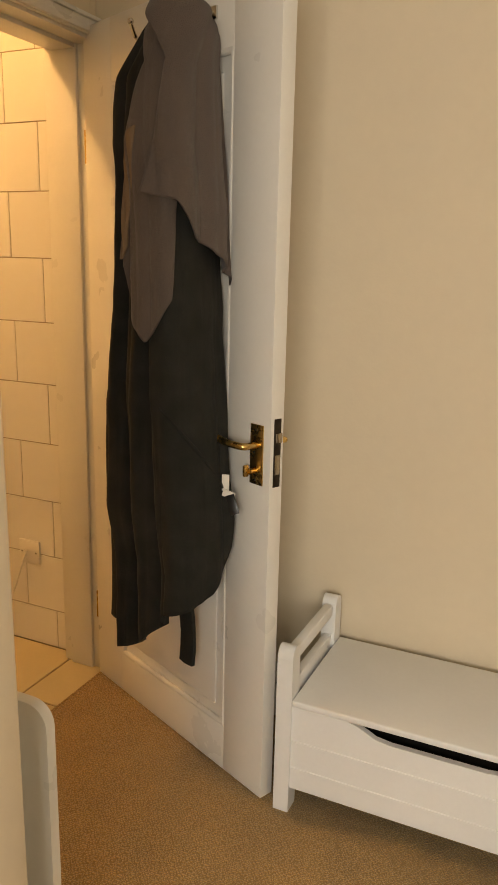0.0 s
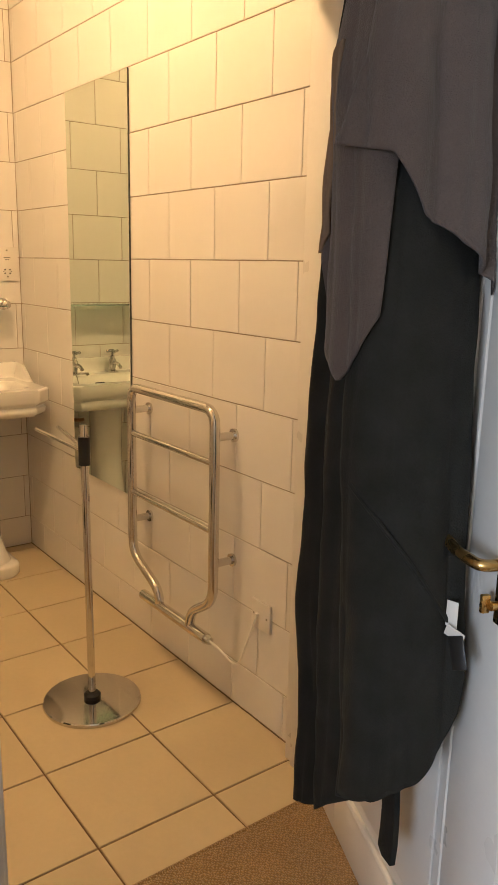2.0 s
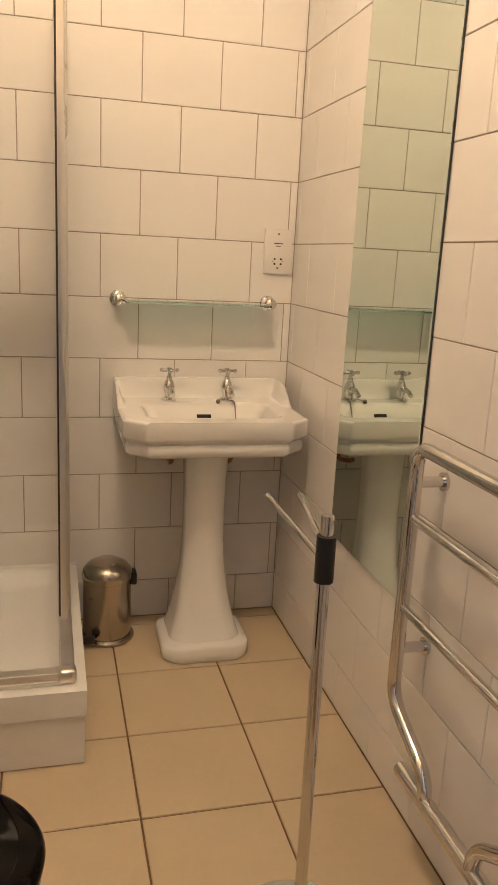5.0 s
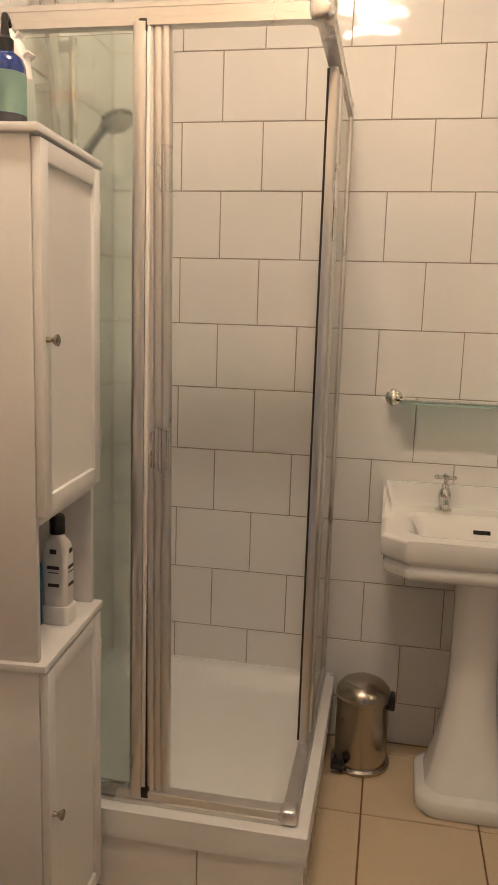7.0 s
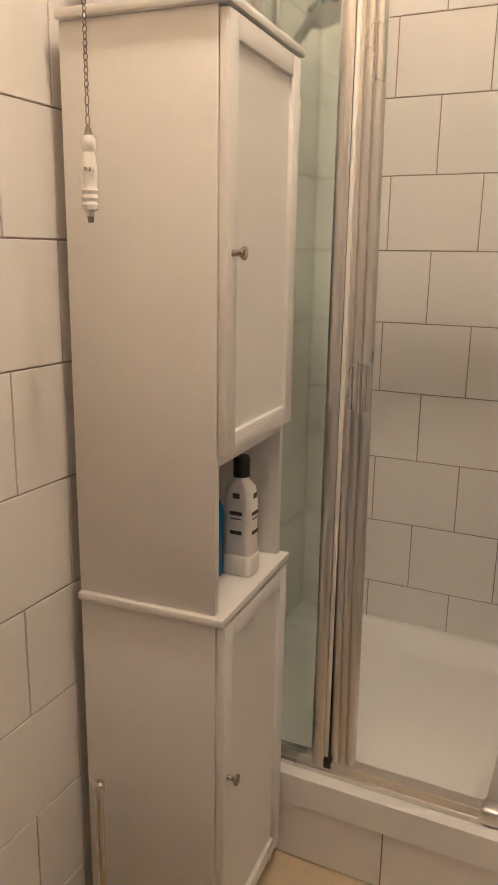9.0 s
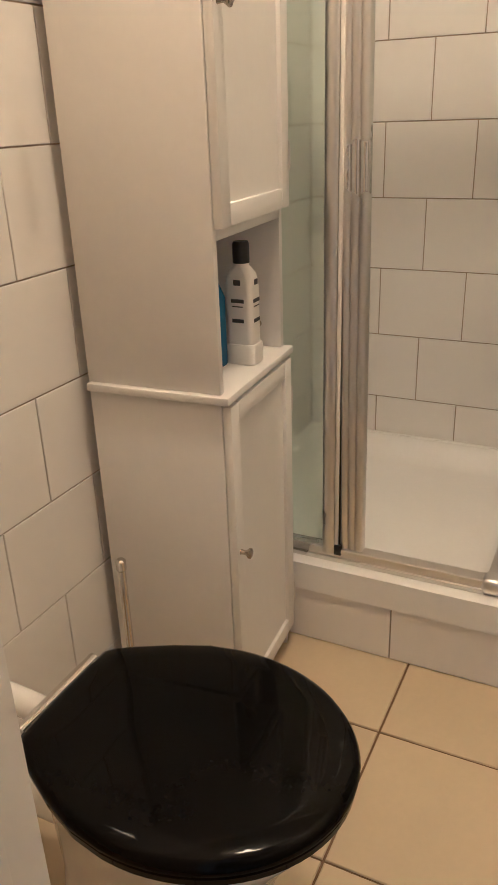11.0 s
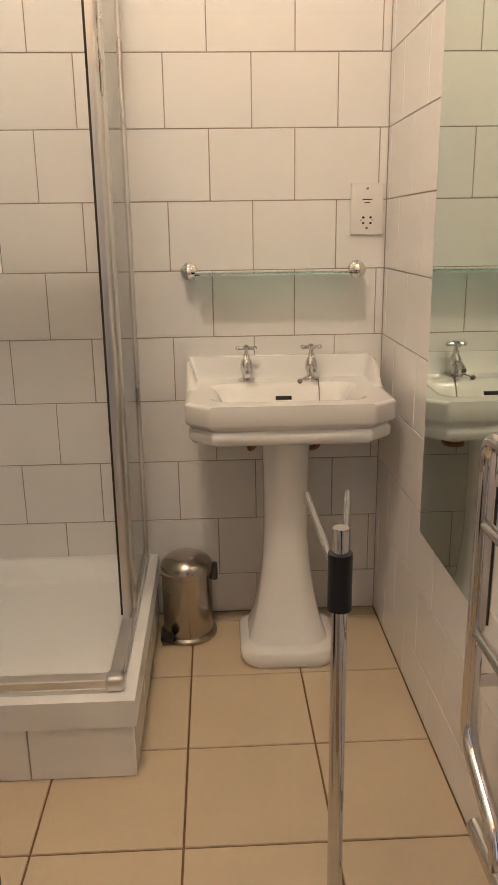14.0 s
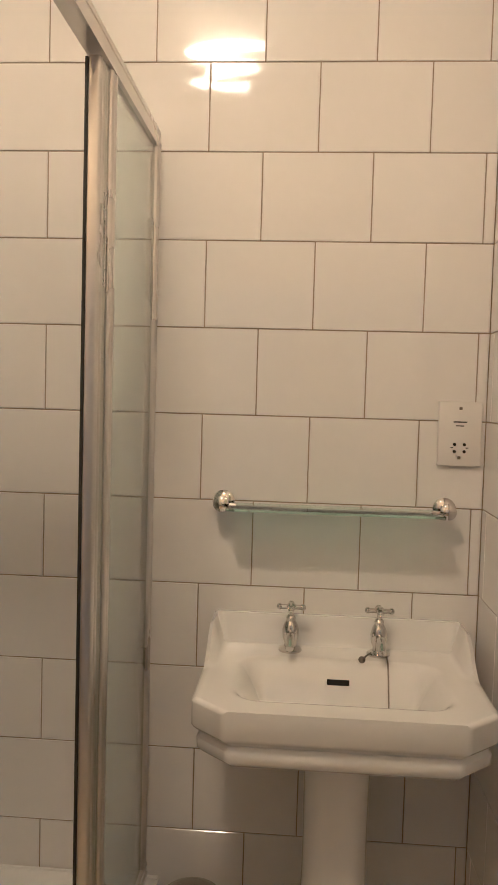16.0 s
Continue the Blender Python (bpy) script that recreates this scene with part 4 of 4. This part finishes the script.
door = tagged(thing("door_1", DOOR.translation, "white gloss panelled door standing open", "door"), kind="structure")
ST = 0.14
bm = box(0, ST, 0, DT, 0.008, DH, 0.002)
box(DW - ST - 0.012, DW, 0, DT, 0.008, DH, 0.002, bm=bm)
PR = DW - ST - 0.012
for z0, z1 in ((0.008, 0.135), (0.665, 0.845), (1.80, DH)):
    box(ST, PR, 0.0003, DT - 0.0003, z0, z1, 0.001, bm=bm)
for z0, z1 in ((0.135, 0.665), (0.845, 1.80)):
    box(ST - 0.002, PR + 0.002, 0.012, DT - 0.012, z0 - 0.002, z1 + 0.002, bm=bm)
    for y in (0.007,):
        tube([(ST + 0.006, y, z0), (ST + 0.006, y, z1)], 0.0085, 10, bm)
        tube([(PR - 0.006, y, z0), (PR - 0.006, y, z1)], 0.0085, 10, bm)
        tube([(ST, y, z0 + 0.006), (PR, y, z0 + 0.006)], 0.0085, 10, bm)
        tube([(ST, y, z1 - 0.006), (PR, y, z1 - 0.006)], 0.0085, 10, bm)
    box(ST + 0.045, PR - 0.045, 0.006, 0.013, z0 + 0.045, z1 - 0.045, 0.005, bm=bm)
part("leaf", on_door(bm), GLOSS, door)
plate = part("door_handle", on_door(box(0.732, 0.776, -0.004, -0.0003, 0.838, 0.982, 0.0015)), BRASS, door, "brass lever handle on a long plate")
bm = tube(rounded([(0.755, -0.003, 0.934), (0.755, -0.045, 0.934), (0.70, -0.052, 0.936), (0.645, -0.048, 0.944)], 0.015), 0.0085, 12)
part("lever", on_door(bm), BRASS, plate)
bm = tube([(0.752, -0.003, 0.872), (0.752, -0.022, 0.872)], 0.007, 12)
box(0.738, 0.747, -0.032, -0.018, 0.858, 0.886, 0.003, bm=bm)
part("snib", on_door(bm), BRASS, plate)
for z in (0.850, 0.970):
    part("screw", on_door(box(0.751, 0.757, -0.006, -0.0035, z - 0.003, z + 0.003, 0.001)), LOCK, plate)
bm = box(DW - 0.0005, DW + 0.0015, 0.010, 0.031, 0.838, 1.000, 0.0005)
lock = part("lock_plate", on_door(bm), MORTICE, door, "worn steel mortice lock plate")
bm = box(DW + 0.001, DW + 0.010, 0.013, 0.028, 0.945, 0.968, 0.002)
box(DW + 0.001, DW + 0.0035, 0.013, 0.028, 0.868, 0.915, 0.001, bm=bm)
part("latch", on_door(bm), STEEL, lock)
part("outer_knob", on_door(tube([(0.755, DT, 0.934), (0.755, DT + 0.045, 0.934), (0.70, DT + 0.05, 0.934)], 0.008)), BRASS, door)
for z in (0.25, 1.65):
    part("hinge", on_door(tube([(-0.004, 0.004, z - 0.045), (-0.004, 0.004, z + 0.045)], 0.005, 10)), BRASS, door)
hk = thing("coat_hook", DOOR @ Vector((0.45, 0, 1.87)), "chrome hook rail on the door", "hook")
part("rail", on_door(box(0.31, 0.59, -0.006, -0.0003, 1.862, 1.890, 0.002)), CHROME, hk)
for u in (0.325, 0.45, 0.575):
    bm = tube(rounded([(u, -0.004, 1.876), (u, -0.04, 1.860), (u, -0.055, 1.895)], 0.012), 0.005, 8)
    bmesh.ops.create_icosphere(bm, subdivisions=2, radius=0.008, matrix=Matrix.Translation((u, -0.055, 1.898)))
    part("hook", on_door(bm), CHROME, hk)


SECTION = ((0.300, 0.010), (0.335, 0.110), (0.375, 0.172), (0.435, 0.188), (0.520, 0.176), (0.600, 0.178), (0.652, 0.140), (0.668, 0.080), (0.655, 0.022))
LEFT = ((0.36, 0.062), (0.62, 0.05), (0.74, -0.007), (1.0, 0.01), (1.3, 0.092), (1.5, 0.102), (1.74, 0.071), (1.84, 0.149), (1.9, 0.24))
RIGHT = ((0.36, -0.02), (0.62, 0.012), (0.74, 0.015), (1.0, -0.018), (1.3, -0.058), (1.5, -0.075), (1.74, -0.105), (1.84, -0.125), (1.9, -0.17))
BULK = ((1.60, 1.0), (1.75, 0.85), (1.84, 0.66), (1.90, 0.50), (1.94, 0.30))


def curve(points, k):
    """A smooth line through points, k from 0 to 1."""
    q = k * (len(points) - 1)
    i = min(int(q), len(points) - 2)
    t = q - i
    a, b, c, d = [Vector(points[max(0, min(len(points) - 1, i + j))]) for j in (-1, 0, 1, 2)]
    return 0.5 * (2 * b + (c - a) * t + (2 * a - 5 * b + 4 * c - d) * t * t + (3 * b - a - 3 * c + d) * t ** 3)


def bundle(k, v):
    """The bulk of the hanging clothes, along and out from the door."""
    p = curve(SECTION, k)
    return Vector((p.x + mix(table(LEFT, v), table(RIGHT, v), k), p.y * table(BULK, v)))


def hung(k, v, out, fold):
    p = bundle(k, v)
    d = bundle(min(1, k + 0.02), v) - bundle(max(0, k - 0.02), v)
    n = Vector((-d.y, d.x)).normalized()
    p += n * (out + fold)
    return (p.x, -max(0.004, p.y), v)


def cloth(k0, k1, top, hem, out, folds, seed, nu=70, nv=90, thick=0.006):
    """Cloth over the bundle between two edges by height, with a head and a hem by the way across."""
    front, back = [], []
    bm = bmesh.new()
    for j in range(nv + 1):
        rows = ([], [])
        for i in range(nu + 1):
            q, t = i / nu, j / nv
            v = mix(table(top, q), table(hem, q), t)
            k = max(0.0, min(1.0, mix(table(k0, v), table(k1, v), q)))
            f = 0.007 * noise.noise(Vector((k * 7, v * 5, seed))) + 0.003 * noise.noise(Vector((k * 22, v * 14, seed)))
            for count, amp, lean, phase in folds:
                f += amp * (0.30 + 0.70 * smooth(1.3 * t)) * (2.0 * abs(math.sin(math.pi * (count * k + lean * v) + phase)) ** 0.75 - 1.2)
            for row, extra in zip(rows, (0.0, -thick)):
                row.append(bm.verts.new(hung(k, v, out + extra, f)))
        front.append(rows[0]), back.append(rows[1])
    for a, b in zip(front, front[1:]):
        for i in range(nu):
            bm.faces.new((a[i], a[i + 1], b[i + 1], b[i]))
    for a, b in zip(back, back[1:]):
        for i in range(nu):
            bm.faces.new((a[i + 1], a[i], b[i], b[i + 1]))
    for fr, bk in ((front[-1], back[-1]), (front[0], back[0]), ([r[0] for r in front], [r[0] for r in back]), ([r[-1] for r in front], [r[-1] for r in back])):
        for i in range(len(fr) - 1):
            bm.faces.new((fr[i], fr[i + 1], bk[i + 1], bk[i]))
    return bm


robe = thing("bathrobe", DOOR @ Vector((0.46, -0.10, 0.9)), "long dark fleece bathrobe hanging in deep folds from the door hook", "bathrobe")
bm = cloth(((0, 0.0),), ((0, 1.0),), ((0, 1.80), (0.3, 1.86), (0.6, 1.875), (1, 1.80)),
           ((0, 0.37), (0.30, 0.352), (0.42, 0.368), (0.50, 0.41), (0.60, 0.475), (0.66, 0.525), (0.72, 0.542), (0.84, 0.57), (0.94, 0.64), (1.0, 0.70)),
           -0.010, ((6.4, 0.026, 0.14, 0.7), (13.0, 0.004, -0.30, 1.1), (3.1, 0.006, 0.3, 2.0)), 2.0, 150, 130)
part("cloth", on_door(bm), ROBE, robe, smooth=180)
bm = cloth(((0, 0.66), (0.95, 0.64), (1.3, 0.62)), ((0, 0.985),), ((0, 1.66), (1, 1.62)), ((0, 0.515), (0.30, 0.530), (0.62, 0.565), (0.82, 0.61), (0.94, 0.67), (1.0, 0.73)),
           0.022, ((7.0, 0.004, 0.25, 1.0), (11.0, 0.003, -0.3, 0.2)), 5.0, 50, 90)
part("front_flap", on_door(bm), ROBE, robe, smooth=180)
seam = [hung(mix(0.67, 0.955, q), mix(1.02, 0.79, q) + 0.012 * math.sin(math.pi * q), 0.0250, 0.007 * noise.noise(Vector((mix(0.67, 0.955, q) * 7, mix(1.02, 0.79, q) * 5, 5.0)))) for q in [i / 24 for i in range(25)]]
part("seam", on_door(tube(seam, 0.0035, 8)), ROBE, robe)
loop = lambda u, d, w, z: [(u - w, -d - 0.006, z), (u, -d - 0.010, z), (u + w, -d - 0.006, z), (u + w, -d + 0.004, z), (u, -d + 0.002, z), (u - w, -d + 0.004, z)]
part("belt", on_door(rings([loop(0.565 + 0.006 * math.sin(q), 0.060, 0.027 + 0.002 * math.sin(3 * q), mix(0.314, 0.66, q / 8)) for q in range(9)])), ROBE, robe, smooth=60)
part("sleeve", on_door(rings([loop(0.262 + 0.004 * math.sin(q), 0.086 - 0.003 * q, 0.024 + 0.002 * q, mix(0.335, 0.85, q / 8)) for q in range(9)])), ROBE, robe, smooth=60)
for x, z, w, h, turn, m, name in ((0.700, 0.838, 0.009, 0.020, 0, PLASTIC, "white care tag"), (0.712, 0.812, 0.015, 0.010, 24, PLASTIC, "white care tag"), (0.726, 0.790, 0.011, 0.024, -26, BLACK, "black care tag")):
    part("care_tag", on_door(turned(box(-w, w, -0.001, 0.001, -h, h, 0.0005), Matrix.Translation((x, -0.050, z)) @ Matrix.Rotation(radians(turn), 4, "Y") @ Matrix.Rotation(radians(35), 4, "Z"))), m, robe, name)
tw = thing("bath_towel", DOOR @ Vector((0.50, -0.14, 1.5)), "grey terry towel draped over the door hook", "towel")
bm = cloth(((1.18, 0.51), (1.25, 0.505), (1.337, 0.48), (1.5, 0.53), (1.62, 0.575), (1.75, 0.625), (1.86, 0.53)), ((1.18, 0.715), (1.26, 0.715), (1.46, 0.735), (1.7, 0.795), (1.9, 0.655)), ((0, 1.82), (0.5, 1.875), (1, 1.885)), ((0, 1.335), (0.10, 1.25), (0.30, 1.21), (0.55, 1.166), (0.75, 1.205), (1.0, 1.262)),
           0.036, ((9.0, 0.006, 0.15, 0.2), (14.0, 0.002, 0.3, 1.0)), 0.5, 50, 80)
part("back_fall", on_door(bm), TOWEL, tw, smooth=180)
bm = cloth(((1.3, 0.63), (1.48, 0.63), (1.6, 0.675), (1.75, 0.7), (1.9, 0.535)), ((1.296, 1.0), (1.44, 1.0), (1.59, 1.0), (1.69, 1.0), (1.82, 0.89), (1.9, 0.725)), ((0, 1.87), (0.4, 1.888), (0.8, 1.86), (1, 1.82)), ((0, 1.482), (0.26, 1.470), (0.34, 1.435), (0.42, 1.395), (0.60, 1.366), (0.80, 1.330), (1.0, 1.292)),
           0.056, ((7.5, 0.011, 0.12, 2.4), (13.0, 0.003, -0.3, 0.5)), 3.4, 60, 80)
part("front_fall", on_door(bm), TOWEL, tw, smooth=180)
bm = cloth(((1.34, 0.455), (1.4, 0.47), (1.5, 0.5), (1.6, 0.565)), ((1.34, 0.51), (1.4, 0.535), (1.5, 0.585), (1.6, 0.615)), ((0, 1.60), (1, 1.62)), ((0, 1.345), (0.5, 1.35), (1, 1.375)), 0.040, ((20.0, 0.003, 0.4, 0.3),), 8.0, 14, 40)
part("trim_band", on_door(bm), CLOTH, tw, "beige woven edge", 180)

# ---- toy chest ----
ch = thing("storage_chest", (3.3, -0.22, 0), "white painted wooden storage chest with a lift-up lid", "chest")
BX0, BX1, BF, BB = 2.916, 3.70, -0.408, -0.045


def post(x, y0, y1, h):
    loops = []
    for z in (0.004, 0.02, h - 0.030):
        loops.append([(x - 0.020, y0, z), (x + 0.020, y0, z), (x + 0.020, y1, z), (x - 0.020, y1, z)])
    bm = rings(loops, cap=True)
    c = (y0 + y1) / 2
    prof = []
    for i in range(13):
        a = math.pi * i / 12
        prof.append((c + (y1 - y0) / 2 * math.cos(a), h - 0.0305 + 0.030 * math.sin(a)))
    rings([[(xx, p, q) for p, q in prof] for xx in (x - 0.020, x + 0.020)], bm=bm)
    return bm


for x in (BX0 + 0.020, BX1 - 0.020):
    for y0, y1 in ((BF - 0.003, BF + 0.045), (BB - 0.048, BB)):
        part("post", post(x, y0, y1, 0.452), CHEST, ch)
    part("side_rail", box(x - 0.013, x + 0.013, BF + 0.045, BB - 0.048, 0.398, 0.434, 0.006), CHEST, ch)
    part("side_panel", box(x - 0.011, x + 0.011, BF + 0.045, BB - 0.048, 0.075, 0.345, 0.003), CHEST, ch)
a, b = BX0 + 0.040, BX1 - 0.040
ins = [(a, 0.072), (b, 0.072), (b, 0.300)]
cut0, cut1, dip = a + 0.135, b - 0.135, 0.034
for i in range(13):
    q = i / 12
    x = mix(cut1, cut0, q)
    ins.append((x, 0.300 - dip * min(smooth(q / 0.22), smooth((1 - q) / 0.22))))
ins.append((a, 0.300))
part("front_panel", rings([[(x, BF + 0.004, z) for x, z in ins], [(x, BF + 0.020, z) for x, z in ins]]), CHEST, ch)
for z in (0.13, 0.205):
    part("bead", tube([(a, BF + 0.0035, z), (b, BF + 0.0035, z)], 0.0028, 6), CHEST, ch)
part("back_panel", box(a, b, BB - 0.02, BB - 0.004, 0.072, 0.300), CHEST, ch)
# floor coloured near-black and a filler block added to darken the chest's inside
part("bottom", box(a, b, BF + 0.021, BB - 0.021, 0.075, 0.088), DARK, ch)
part("blanket", box(a + 0.01, b - 0.01, BF + 0.03, BB - 0.03, 0.089, 0.245, 0.02), DARK, ch, "added near-black block that darkens the inside")
part("lid", box(BX0 + 0.041, BX1 - 0.041, BF - 0.006, BB - 0.004, 0.303, 0.320, 0.005, 3), CHEST, ch)

# ---- bedroom radiator ----
rd = thing("radiator", (2.5, -1.25, 0), "white panel radiator with rounded ends on the wall", "radiator")


def rad_panel(y0, y1):
    c, out = 0.035, []
    for cx, cz, a0 in ((2.890 - c, 0.737 - c, 0), (2.24 + c, 0.737 - c, 90), (2.24 + c, 0.14 + c, 180), (2.890 - c, 0.14 + c, 270)):
        for i in range(7):
            q = radians(a0 + 15 * i)
            out.append((cx + c * math.cos(q), cz + c * math.sin(q)))
    return rings([[(x, y, z) for x, z in out] for y in (y0, y1)])


part("front_panel", rad_panel(-1.210, -1.192), GLOSS, rd)
part("back_panel", rad_panel(-1.290, -1.272), GLOSS, rd)
bm = bmesh.new()
for i in range(14):
    box(2.28 + 0.041 * i, 2.30 + 0.041 * i, -1.270, -1.212, 0.17, 0.70, bm=bm)
part("fins", bm, GLOSS, rd)
part("bracket", box(2.35, 2.38, -1.3375, -1.2905, 0.3, 0.6), GLOSS, rd)
part("bracket", box(2.72, 2.75, -1.3375, -1.2905, 0.3, 0.6), GLOSS, rd)
part("pipe", tube([(2.80, -1.25, 0.005), (2.80, -1.25, 0.17)], 0.008), CHROME, rd)

# ---- tiles ----
TILE_MESHES = {}
rng_tiles = random.Random(7)


def tile_mesh(w, h, depth, chamfer, material, name):
    key = (round(w, 3), round(h, 3), depth, material.name)
    if key not in TILE_MESHES:
        bm = bmesh.new()
        a, b, c = w / 2, h / 2, chamfer
        rings([[(-a, -b, -depth), (a, -b, -depth), (a, b, -depth), (-a, b, -depth)], [(-a, -b, -c), (a, -b, -c), (a, b, -c), (-a, b, -c)],
               [(-a + c, -b + c, 0), (a - c, -b + c, 0), (a - c, b - c, 0), (-a + c, b - c, 0)]], bm=bm)
        TILE_MESHES[key] = mesh_of(bm, name, material)
    return TILE_MESHES[key]


def lay(parent, m, u0, u1, v0, v1, w, h, phase_even, phase_odd, v_start, joint, material, tilt, name="tile", keep=None, chamfer=0.0012):
    """Courses of pieces over a rectangle; m takes (u, v, out) to the world."""
    row = math.floor((v0 - v_start) / h)
    while v_start + row * h < v1 - 0.004:
        a, b = max(v0, v_start + row * h), min(v1, v_start + (row + 1) * h)
        phase = phase_odd if row % 2 else phase_even
        k = math.floor((u0 - phase) / w)
        while phase + k * w < u1 - 0.003:
            c, d = max(u0, phase + k * w), min(u1, phase + (k + 1) * w)
            if d - c > 0.006 and b - a > 0.006 and (keep is None or keep((c + d) / 2, (a + b) / 2)):
                ob = new(name, tile_mesh(d - c - joint, b - a - joint, 0.006, chamfer, material, name))
                ob.parent = parent
                ob.matrix_basis = m @ Matrix.Translation(((c + d) / 2, (a + b) / 2, 0)) @ Matrix.Rotation(rng_tiles.gauss(0, tilt), 4, "X") @ Matrix.Rotation(rng_tiles.gauss(0, tilt), 4, "Y")
            k += 1
        row += 1


WEST = Matrix(((0, 0, 1, 0), (1, 0, 0, 0), (0, 1, 0, 0), (0, 0, 0, 1)))
NORTH = Matrix(((1, 0, 0, 0), (0, 0, -1, 0), (0, 1, 0, 0), (0, 0, 0, 1)))
SOUTHM = Matrix(((-1, 0, 0, 0), (0, 0, 1, SOUTH), (0, 1, 0, 0), (0, 0, 0, 1)))
T = 0.0018
lay(wall_west, WEST, SOUTH, 0.0, 0.0, TOP, 0.25, 0.2, -0.025, -0.15, 0.14, 0.0026, TILE, T)
lay(wall_north, NORTH, 0.0, 1.985, 0.0, TOP, 0.25, 0.2, 0.04, 0.165, 0.14, 0.0026, TILE, T)
lay(wall_south, SOUTHM, -1.985, 0.0, 0.0, TOP, 0.25, 0.2, -1.276, -1.401, 0.14, 0.0026, TILE, T)
plinth = [o for o in tray.children if o.name.startswith("plinth")][0]
FRONT = Matrix(((0, 0, 1, TX - 0.006), (1, 0, 0, 0), (0, 1, 0, 0), (0, 0, 0, 1)))
SIDE = Matrix(((-1, 0, 0, 0), (0, 0, 1, TY - 0.006), (0, 1, 0, 0), (0, 0, 0, 1)))
for m, u0, u1, ph in ((FRONT, SOUTH + 0.002, TY - 0.006, TY - 0.006), (SIDE, -TX + 0.006, -0.002, -TX + 0.006)):
    lay(plinth, Matrix.Translation(-plinth.matrix_parent_inverse.inverted().translation + tray.location) @ m, u0, u1, 0.001, 0.141, 0.25, 0.14, ph, ph, 0.001, 0.003, TILE, T)
for o in plinth.children:
    o.matrix_parent_inverse = Matrix.Identity(4)
    o.matrix_basis = o.matrix_basis
FLAT = Matrix.Identity(4)
lay(floor_bath, FLAT, 0.0, 2.146, SOUTH, 0.0, 0.3225, 0.3225, 0.387, 0.387, -0.2925, 0.0052, FTILE, 0.0006, chamfer=0.0016)
